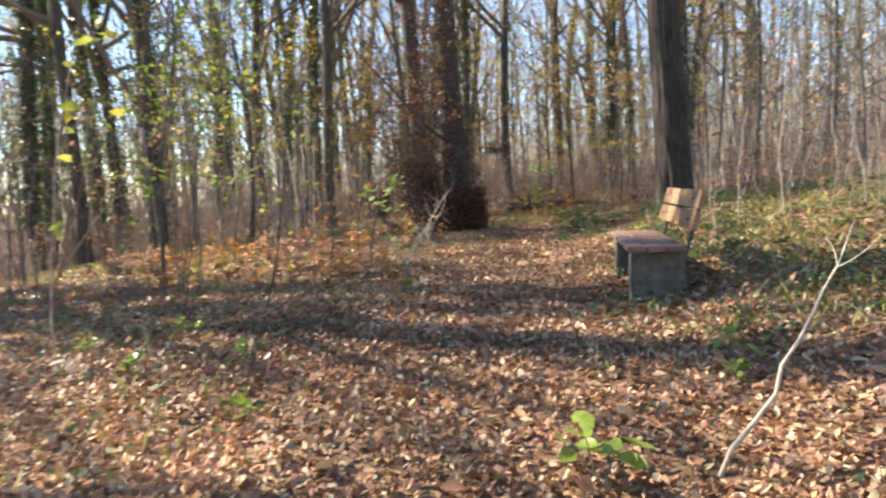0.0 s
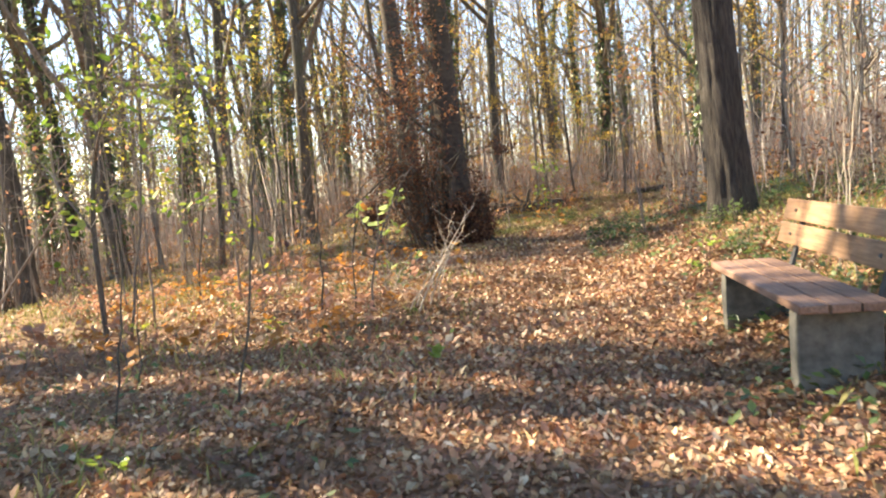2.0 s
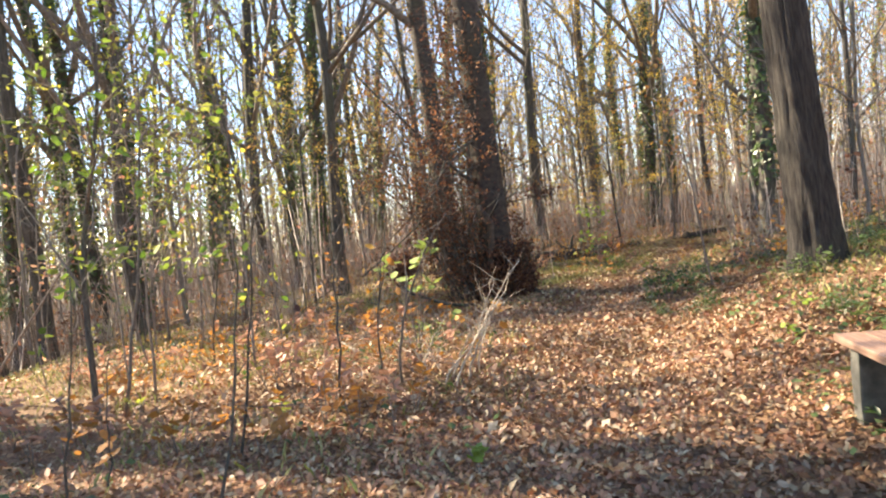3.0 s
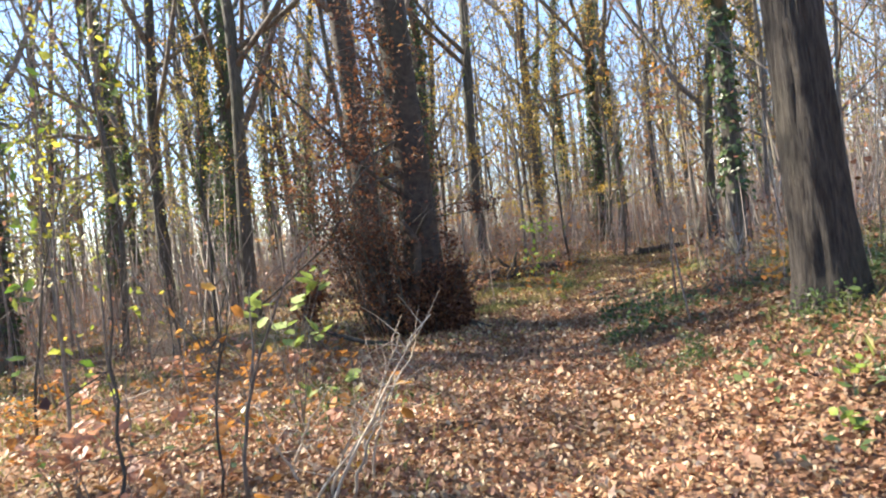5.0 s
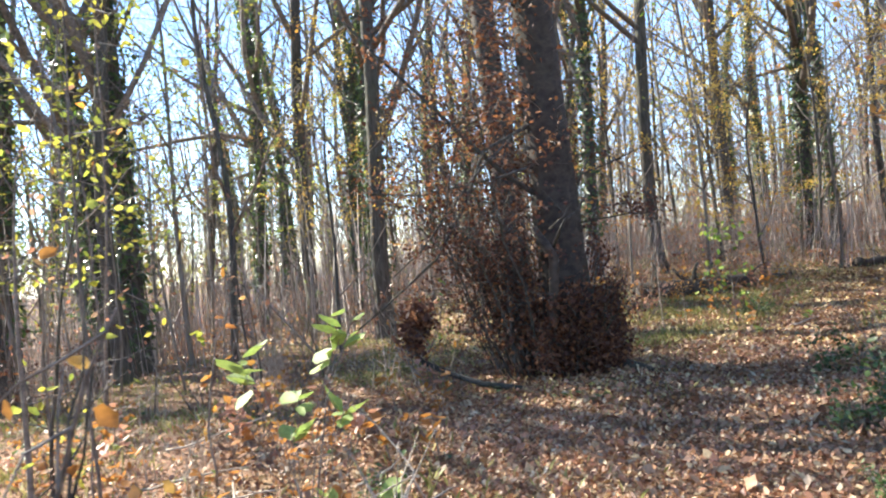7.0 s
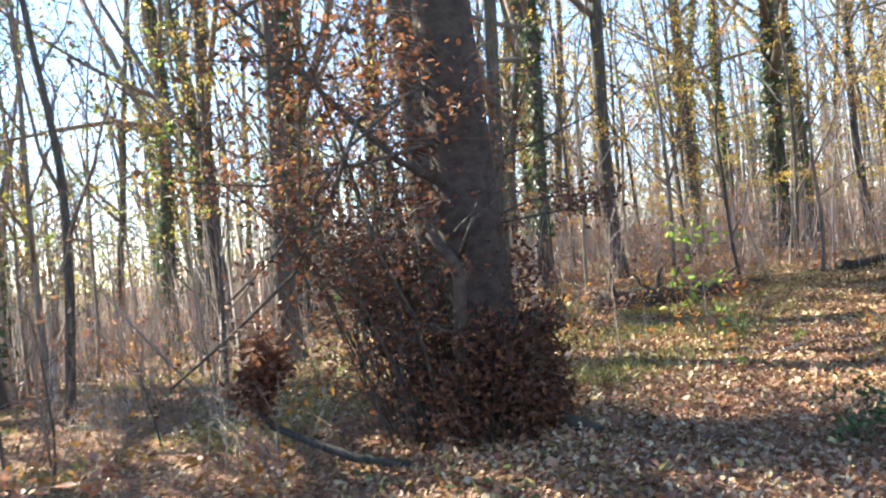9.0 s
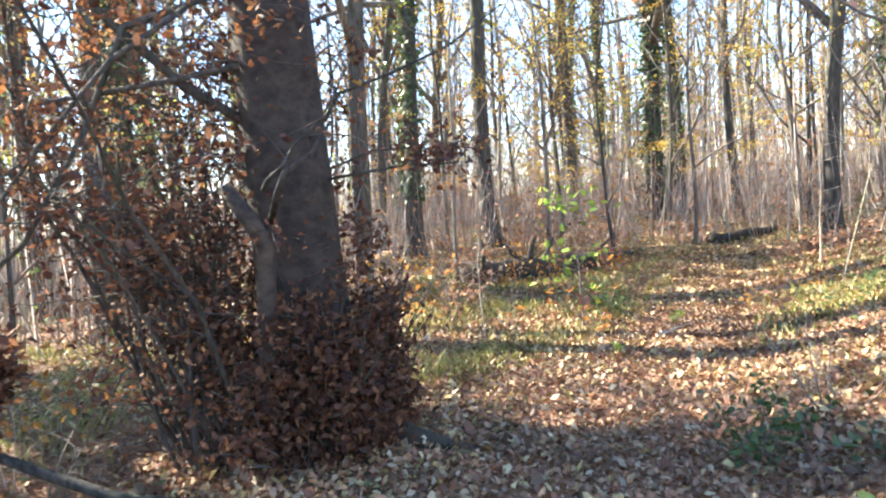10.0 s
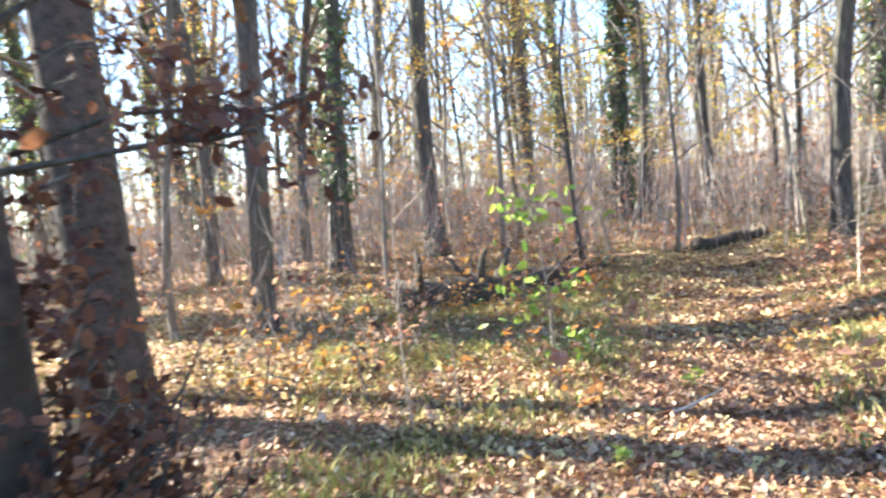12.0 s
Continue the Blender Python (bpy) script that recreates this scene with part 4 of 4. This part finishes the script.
sapling(-1.66, 6.7, 1.57, 0.26, 0.03, 0.011, BARE, twigs=4, material=BARK_GREY)
sapling(-1.36, 8.63, 1.67, 0.08, 0.03, 0.012, BARE, LEAF_BROWN, 8, material=BARK_GREY)
sapling(-2.45, 11.5, 3.52, 0.07, -0.05, 0.013, "tall thin sapling with sparse yellow-green leaves", LEAF_YELLOW, 40, twigs=14, reach=1.0)
sapling(-6.9, 12.83, 3.52, 2.73, 0.04, 0.025, "long leaning sapling with yellow-green leaves", LEAF_YELLOW, 60, twigs=16, reach=1.0)
sapling(-4.4, 14.2, 4.8, 0.3, 0.1, 0.022, "young maple with bright yellow-green leaves", LEAF_YELLOW, 360, twigs=34, reach=1.9, size=(0.06, 0.11), name="maple_sapling")
sapling(-5.5, 15.8, 5.4, -0.3, 0.1, 0.024, "young maple with bright yellow-green leaves", LEAF_YELLOW, 460, twigs=34, reach=2.1, size=(0.06, 0.11), name="maple_sapling")
sapling(-3.5, 10.4, 4.3, -0.2, 0.1, 0.016, "young maple with fresh green leaves high up", LEAF_GREEN, 260, twigs=30, reach=1.5, size=(0.05, 0.1), name="maple_sapling")
sapling(-3.6, 9.9, 3.7, 0.5, 0.1, 0.018, "young hazel with yellowing green leaves", LEAF_GREEN, 240, twigs=30, reach=1.6, size=(0.08, 0.14), name="hazel_sapling")
sapling(2.85, 12.43, 3.2, -0.25, 0.0, 0.014, "thin sapling with orange leaves at its top", LEAF_ORANGE, 70, dy=0.5, twigs=16, reach=0.8)
sapling(3.3, 13.95, 3.1, -0.4, 0.05, 0.013, "thin sapling with drooping orange-brown leaves at its top", LEAF_RUST, 80, dy=-0.5, twigs=18, reach=0.7, size=(0.05, 0.1))
sapling(2.9, 7.68, 0.8, 0.0, 0.0, 0.009, "pale thin sapling stem behind the bench", material=PALE_WOOD, twigs=3)
sapling(3.48, 8.47, 1.35, 0.09, -0.05, 0.009, "pale thin sapling stem behind the bench", material=PALE_WOOD, twigs=4)
sapling(3.65, 7.72, 1.64, 0.04, -0.06, 0.01, "pale thin sapling stem behind the bench", material=PALE_WOOD, twigs=6)
sapling(2.73, 7.19, 1.26, -0.08, -0.02, 0.009, "pale thin sapling stem behind the bench", material=PALE_WOOD, twigs=4)
sapling(3.51, 7.22, 1.44, 0.02, -0.07, 0.009, BARE, twigs=6)
sapling(1.63, 18.3, 1.6, 0.0, -0.03, 0.008, "pale dry sapling standing in sunlit leaves", material=PALE_WOOD, twigs=5)
sapling(6.12, 20.38, 2.12, 0.01, 0.02, 0.012, "pale thin sapling with fine white twigs", material=PALE_WOOD, twigs=18, reach=0.8)
sapling(1.95, 18.4, 0.66, -0.04, 0.01, 0.007, "pale dry sapling standing in sunlit leaves", material=PALE_WOOD, twigs=2)
sapling(-3.05, 5.55, 2.5, 0.4, -0.1, 0.01, "thin pale sapling with large yellow leaves", LEAF_YELLOW, 16, material=PALE_WOOD, twigs=6, reach=0.5, size=(0.11, 0.17))
sapling(-2.59, 7.48, 0.9, 0.1, 0.0, 0.007, BARE, twigs=3, material=BARK_GREY)
sapling(-3.14, 15.23, 1.37, -0.09, 0.07, 0.013, BARE, twigs=5, material=BARK_GREY)
sapling(-2.6, 15.93, 1.03, -0.27, 0.02, 0.011, BARE, twigs=5, material=BARK_GREY)
sapling(-1.89, 7.86, 1.97, 0.28, 0.03, 0.011, BARE, LEAF_YELLOW, 8, material=BARK_GREY)
sapling(2.73, 18.9, 1.45, -0.1, 0.02, 0.012, "slender sapling with fresh green leaves", LEAF_GREEN, 110, twigs=16, reach=0.5, size=(0.06, 0.11))
sapling(1.02, 2.72, 0.95, 0.84, 0.04, 0.012, "pale crooked dead branch stuck in the leaves", dy=0.55, material=PALE_WOOD, name="dead_branch", twigs=2, reach=0.3)
for x, y, h, dx in ((0.0, 9.25, 0.75, 0.4), (-0.1, 9.0, 1.0, 0.6), (-0.12, 9.35, 0.6, 0.35), (0.1, 9.5, 0.65, 0.25), (-0.3, 9.6, 0.5, -0.2), (-0.2, 9.15, 0.5, 0.45), (0.05, 9.75, 0.8, 0.3), (-0.4, 9.9, 0.5, 0.3)):
    sapling(x - 0.38, y, h, dx, -0.04, 0.011, "pale dry branching twig", LEAF_ORANGE, 3, material=PALE_WOOD, name="dead_twig", twigs=9, reach=0.4)
seedling(0.57, 2.71, 0.4, "bright green oak seedling among fallen leaves", LEAF_GREEN, 12, 0.09, 0.15)
seedling(-0.84, 10.8, 1.36, "tall seedling with broad pale green leaves", LEAF_PALE, 32, 0.1, 0.18, 0.13, 0.86)
seedling(-0.7, 10.95, 0.6, "seedling with broad pale green leaves", LEAF_PALE, 8, 0.09, 0.15)
for x, y, h in ((2.3, 12.4, 0.4), (2.6, 13.2, 0.5), (2.45, 12.9, 0.35), (3.4, 10.7, 0.35), (3.15, 10.9, 0.3), (1.6, 3.9, 0.25), (1.75, 4.2, 0.22), (1.5, 3.6, 0.2), (-2.0, 5.6, 0.22), (-1.3, 4.6, 0.2), (-0.35, 7.0, 0.2),
                (-1.0, 3.4, 0.2), (-1.9, 4.3, 0.2), (-2.6, 5.2, 0.22), (2.9, 14.6, 0.4), (2.5, 9.3, 0.25), (2.2, 8.9, 0.2), (3.6, 18.5, 0.2), (2.6, 17.2, 0.2), (3.0, 21.0, 0.6), (3.2, 20.6, 0.5)):
    seedling(x, y, h, "small dark green seedling among fallen leaves", LEAF_GREEN if h < 0.3 else IVY, 12, 0.05, 0.1)

lrng = random.Random(31)
for _ in range(30):
    x, y = lrng.uniform(-5.5, -1.5), lrng.uniform(11.8, 18)
    k = lrng.choices((0, 2, 3, 5), (3, 2, 4, 4))[0]
    place((SHRUBS + [ROSY])[k], x, y, lrng.uniform(0, 360), lrng.uniform(0.5, 1.0), ("shrub", k), (0, 0))
for _ in range(26):
    x, y = lrng.uniform(1.2, 8.5), lrng.uniform(20, 26.5)
    if float(path_gap(x, y)) > 0.9:
        place(ROSY, x, y, lrng.uniform(0, 360), lrng.uniform(0.6, 1.1), ("shrub", 5), (0, 0))
for _ in range(34):
    x, y = lrng.uniform(4.3, 9.5), lrng.uniform(6.5, 14.5)
    if math.hypot(x - 3.71, y - 11.4) > 0.9:
        sapling(x, y, lrng.uniform(1.2, 4.2), lrng.gauss(0, 0.3), lrng.gauss(0, 0.12), lrng.uniform(0.007, 0.016), "thin sapling on the bank with a few rust leaves", LEAF_RUST, 14, material=TWIG, twigs=14, reach=0.8)
for _ in range(40):
    x, y = lrng.uniform(-10.5, -3.4), lrng.uniform(9.5, 17.5)
    sapling(x, y, lrng.uniform(1.8, 5.5), lrng.gauss(0, 0.35), lrng.gauss(0, 0.15), lrng.uniform(0.009, 0.022), "thin pale grey sapling with sparse tan leaves", LEAF_RUST, 12, material=BARK_POLE, twigs=12, reach=0.9)
for _ in range(46):
    x, y = lrng.uniform(3.3, 9.5), lrng.uniform(6.8, 16.5)
    if math.hypot(x - 3.71, y - 11.4) > 1.0:
        k = lrng.choices((0, 1, 2, 3, 5), (4, 4, 2, 2, 4))[0]
        place((SHRUBS + [ROSY])[k], x, y, lrng.uniform(0, 360), lrng.uniform(0.5, 1.1), ("shrub", k), (0, 0))
LOW = [seedling(-1.5, 9.2, 0.42, "low oak seedling with withered orange leaves", LEAF_ORANGE, 12, 0.07, 0.12),
       seedling(-2.2, 10.2, 0.3, "low oak seedling with withered orange leaves", LEAF_ORANGE, 8, 0.06, 0.11),
       seedling(-1.2, 12.4, 0.5, "low oak seedling with rust-brown leaves", LEAF_RUST, 14, 0.07, 0.12),
       seedling(-1.8, 8.4, 0.3, "low seedling with yellow leaves", LEAF_YELLOW, 8, 0.06, 0.11)]
for _ in range(105):
    x, y = lrng.uniform(-4.4, -0.5), lrng.uniform(7.8, 14.6)
    copy_thing(lrng.choices(LOW, [4, 4, 4, 1])[0], pose(x, y, ground_z(x, y), lrng.gauss(0, 9), lrng.gauss(0, 9), lrng.uniform(0, 360)))
for _ in range(24):
    x, y = lrng.uniform(2.0, 5.5), lrng.uniform(17.0, 24)
    if abs(x - float(path_x(y))) > 0.9:
        copy_thing(lrng.choice(LOW[:3]), pose(x, y, ground_z(x, y), lrng.gauss(0, 9), lrng.gauss(0, 9), lrng.uniform(0, 360)))


def dead_stick(x, y, length, turn, label="pale dead stick lying on the leaves"):
    rng = random.Random(int(abs(x * 311 + y * 97)))
    b = Build()
    pts = wander(rng, (0, 0, 0.03), Vector((math.cos(turn), math.sin(turn), 0.03)) * (length / 6), 6, 0.1)
    b.tube(pts, [0.012, 0.012, 0.011, 0.01, 0.008, 0.006, 0.004], 6)
    twiggy(b, rng, pts, 2, 0.1, 0.3, 0.005, None, 1.0, 0.3)
    ob = new("stick", b.mesh("stick", PALE_WOOD))
    tagged(ob, label, "stick", "fallen sticks")
    ob.matrix_basis = pose(x, y, ground_z(x, y))
    return ob


for x, y, ln, turn in ((-2.3, 11.9, 0.8, 0.1), (-1.6, 11.6, 0.6, 2.3), (-1.9, 12.6, 0.7, 0.5), (-2.8, 12.3, 0.9, 0.3), (-1.0, 12.0, 0.6, 0.9), (-0.9, 10.6, 0.5, 2.0), (-3.2, 13.4, 1.0, 0.2), (-0.6, 11.5, 0.5, 0.6), (3.2, 18.0, 0.5, 0.3)):
    dead_stick(x, y, ln, turn)

for x, y, size in ((2.35, 12.6, 0.65), (2.65, 13.2, 0.75), (3.3, 10.75, 0.6), (2.9, 14.8, 0.7), (1.75, 4.1, 0.5), (2.7, 9.2, 0.5), (3.1, 19.6, 0.6), (-0.6, 11.6, 0.5), (2.1, 10.9, 0.42), (2.45, 11.2, 0.48), (1.95, 11.4, 0.38), (2.9, 6.9, 0.5), (3.3, 8.2, 0.6)):
    place(HOLLY, x, y, x * 700 % 360, size, "holly")

fallen_log(1.6, 22.3, 3.9, 22.95, 0.27, "dark rotten log lying among fallen leaves", 5)
fallen_log(3.6, 23.2, 4.9, 24.2, 0.12, "dark rotten log lying among fallen leaves", 2)
fallen_log(6.4, 24.7, 8.1, 25.6, 0.13, "mossy grey log lying on the slope", 1)
for x, y in ((4.9, 20.2), (4.65, 18.8), (5.3, 19.4), (2.0, 24.2), (1.2, 24.0), (2.9, 24.6), (2.2, 23.4), (3.4, 25.0)):
    place(SHRUBS[2], x, y, x * 999 % 360, 0.55 + 0.2 * (y > 22), ("shrub", 2))


# ---- distance ----
def far_woods():
    """Woods beyond the trees that can be told apart."""
    rng, nrng = random.Random(4), np.random.default_rng(4)
    b = Build()
    for _ in range(950):
        a, d = rng.uniform(-math.pi, math.pi), rng.uniform(38, 95)
        x, y = d * math.sin(a), 15 + d * math.cos(a)
        z = ground_z(x, y)
        z = max(z - 0.02 * max(d - 70, 0), -6)
        h, r = rng.uniform(9, 20), rng.uniform(0.06, 0.2)
        lx, ly = rng.gauss(0, 0.6), rng.gauss(0, 0.6)
        b.tube([(x, y, z - 1.5), (x + lx * 0.5, y + ly * 0.5, z + h * 0.5), (x + lx, y + ly, z + h)], [r, r * 0.7, r * 0.15], 4)
    tagged(new("far_trunks", b.mesh("far_trunks", BARK_GREY)), "distant grey tree trunks", "woods", kind="stuff")
    n = 90000
    a, d = nrng.uniform(-math.pi, math.pi, n), nrng.uniform(30, 85, n)
    x, y = d * np.sin(a), 15 + d * np.cos(a)
    g = land(x, y) - 0.02 * np.maximum(d - 70, 0)
    z = np.maximum(g, -6) + nrng.gamma(1.5, 3.6, n)
    up = np.stack([nrng.normal(0, 0.7, n), nrng.normal(0, 0.7, n), np.ones(n)], -1)
    nrm = np.stack([-x + nrng.normal(0, 8, n), 15 - y + nrng.normal(0, 8, n), nrng.normal(0, 4, n)], -1)
    sliver = (np.array([(0, 0.011, 0), (0, -0.011, 0), (1, 0, 0.05)]), np.array([(0, 1, 2)]))
    tagged(new("far_twigs", scatter("far_twigs", np.stack([x, y, z], -1), nrm, nrng.uniform(0.8, 3.4, n), BRUSH, sliver, nrng, up)), "hazy mass of distant bare twigs", "woods", kind="stuff")
    n = 60000
    a, d = nrng.uniform(-math.pi, math.pi, n), nrng.uniform(24, 80, n)
    x, y = d * np.sin(a), 15 + d * np.cos(a)
    lump = np.sin(x * 0.8) * np.sin(y * 0.7 + 1) + nrng.normal(0, 0.5, n) > 0.1
    x, y, d = x[lump], y[lump], d[lump]
    z = np.maximum(land(x, y) - 0.02 * np.maximum(d - 70, 0), -6) + nrng.gamma(1.3, 1.6, len(x))
    ok = path_gap(x, y) > 2.5
    pos = np.stack([x, y, z], -1)[ok]
    tagged(new("far_foliage", scatter("far_foliage", pos, nrng.normal(0, 1, pos.shape), nrng.uniform(0.12, 0.3, len(pos)), LEAF_RUST, LEAF4, nrng)), "distant rust-brown undergrowth", "woods", kind="stuff")
    n = 80000
    a, d = nrng.uniform(-1.5, 1.5, n), nrng.uniform(20, 70, n)
    x, y = d * np.sin(a), 15 + d * np.cos(a)
    lump = np.sin(x * 0.5 + 1) * np.sin(y * 0.45) + nrng.normal(0, 0.4, n) > 0.2
    pos = np.stack([x, y, land(x, y) + nrng.gamma(2.0, 2.3, n)], -1)[lump]
    tagged(new("far_leaves", scatter("far_leaves", pos, nrng.normal(0, 1, pos.shape), nrng.uniform(0.08, 0.2, len(pos)), LEAF_YELLOW, LEAF4, nrng)), "distant yellow and yellow-green leaves", "woods", kind="stuff")


def undergrowth():
    """Fine stalks and withered leaves between the trees ahead, too many to tell apart."""
    nrng = np.random.default_rng(12)
    n = 90000
    x, y = nrng.uniform(-22, 26, n), nrng.uniform(16.5, 48, n)
    lump = np.sin(x * 1.1 + 2) * np.sin(y * 0.9) + nrng.normal(0, 0.6, n) > -0.1
    ok = lump & ~((x > 0.8) & (x < 5.2) & (y < 23.2)) & (path_gap(x, y) > 1.7 + nrng.exponential(0.8, n)) & (y > 17 + nrng.exponential(3, n)) & ((x > 0) | (nrng.uniform(size=n) < 0.6))
    x, y = x[ok], y[ok]
    n = len(x)
    up = np.stack([nrng.normal(0, 0.45, n), nrng.normal(0, 0.45, n), np.ones(n)], -1)
    nrm = np.stack([nrng.normal(0, 1, n), nrng.normal(-0.6, 1, n), nrng.normal(0, 0.2, n)], -1)
    sliver = (np.array([(0, 0.006, 0), (0, -0.006, 0), (1, 0, 0.06)]), np.array([(0, 1, 2)]))
    z = land(x, y) + nrng.uniform(0, 1, n) ** 2 * 1.2
    tagged(new("undergrowth", scatter("undergrowth", np.stack([x, y, z], -1), nrm, nrng.uniform(0.4, 1.5, n), BRUSH, sliver, nrng, up)), "tangle of thin brown undergrowth stalks", "undergrowth", kind="stuff")
    k = nrng.uniform(size=n) < 0.95
    pos = np.stack([x, y, land(x, y) + nrng.gamma(1.6, 0.5, n)], -1)[k]
    tagged(new("undergrowth_leaves", scatter("undergrowth_leaves", pos, nrng.normal(0, 1, pos.shape), nrng.uniform(0.05, 0.12, len(pos)), LEAF_RUST, LEAF4, nrng)), "rust and tan leaves on the undergrowth", "undergrowth", kind="stuff")


def thickets():
    """Upright thin stems between the trees, and low dry stalks on the bank."""
    nrng = np.random.default_rng(23)
    xs, ys, ls = [], [], []
    for n, x0, x1, y0, y1, low, high in ((2100, -17, -3.0, 19, 36, 1.2, 4.2), (1700, 4.5, 17, 17, 36, 1.0, 3.6), (1500, 3.9, 11, 4.5, 16.5, 0.4, 1.6), (700, -3, 5, 24.5, 36, 0.8, 3.0)):
        x, y = nrng.uniform(x0, x1, n), nrng.uniform(y0, y1, n)
        ok = (np.sin(x * 0.9 + 1) * np.sin(y * 0.8) + nrng.normal(0, 0.6, n) > -0.2) & (path_gap(x, y) > 1.6)
        xs.append(x[ok])
        ys.append(y[ok])
        ls.append(low + (high - low) * nrng.uniform(0, 1, ok.sum()) ** 1.6)
    x, y, ln = np.concatenate(xs), np.concatenate(ys), np.concatenate(ls)
    n = len(x)
    up = np.stack([nrng.normal(0, 0.16, n), nrng.normal(0, 0.16, n), np.ones(n)], -1)
    nrm = np.stack([nrng.normal(0, 1, n), nrng.normal(0, 1, n), nrng.normal(0, 0.1, n)], -1)
    tagged(new("thicket_stems", scatter("thicket_stems", np.stack([x, y, land(x, y) - 0.04], -1), nrm, ln, BRUSH, STALK, nrng, up)), "thicket of thin pale upright stems", "thicket", kind="stuff")


def sprays(name, label, leaf, count, x0, x1, y0, y1, low, high, seed):
    """Flat leafy sprays on thin side boughs of the understorey."""
    nrng = np.random.default_rng(seed)
    x, y = nrng.uniform(x0, x1, count), nrng.uniform(y0, y1, count)
    ok = path_gap(x, y) > 1.2
    x, y = x[ok], y[ok]
    n, per = len(x), 48
    z = land(x, y) + low + (high - low) * nrng.uniform(0, 1, n) ** 1.3
    az = nrng.uniform(0, 2 * math.pi, n)
    out = np.stack([np.cos(az), np.sin(az), nrng.normal(0.12, 0.12, n)], -1)
    ln = nrng.uniform(0.7, 1.7, n)
    foot = np.stack([x, y, z], -1)
    along = nrng.uniform(0.15, 1.05, (n, per, 1))
    pos = foot[:, None, :] + out[:, None, :] * along * ln[:, None, None] + nrng.normal(0, 1, (n, per, 3)) * (0.2, 0.2, 0.06) * (1.2 - along)
    pos = pos.reshape(-1, 3)
    nrm = nrng.normal(0, 0.5, pos.shape) + (0, 0, 0.8)
    tagged(new(name, scatter(name, pos, nrm, nrng.uniform(0.04, 0.09, len(pos)), leaf, LEAF4, nrng)), label, "foliage", kind="stuff")
    tagged(new("side_boughs", scatter("side_boughs", foot, nrng.normal(0, 1, (n, 3)), ln * 1.05, TWIG, STALK, nrng, out)), "thin side boughs of the understorey", "branches", kind="stuff")


far_woods()
undergrowth()
sprays("golden_sprays", "golden-yellow leafy sprays of the understorey", LEAF_GLOW, 330, 0.5, 16, 23.5, 40, 1.2, 5.5, 41)
sprays("copper_sprays", "copper-orange leafy sprays of the understorey", LEAF_ORANGE, 170, -3, 17, 22, 38, 0.8, 4.5, 42)
sprays("green_sprays", "yellow-green leafy sprays of the understorey", LEAF_YELLOW, 300, -17, -3.5, 16.5, 36, 2.2, 8.0, 43)
sprays("maple_sprays", "fresh green leafy sprays of the understorey", LEAF_GREEN, 130, -15, -4.5, 18, 32, 3.2, 8.5, 44)
thickets()
fallen_leaves()
ground_plants()
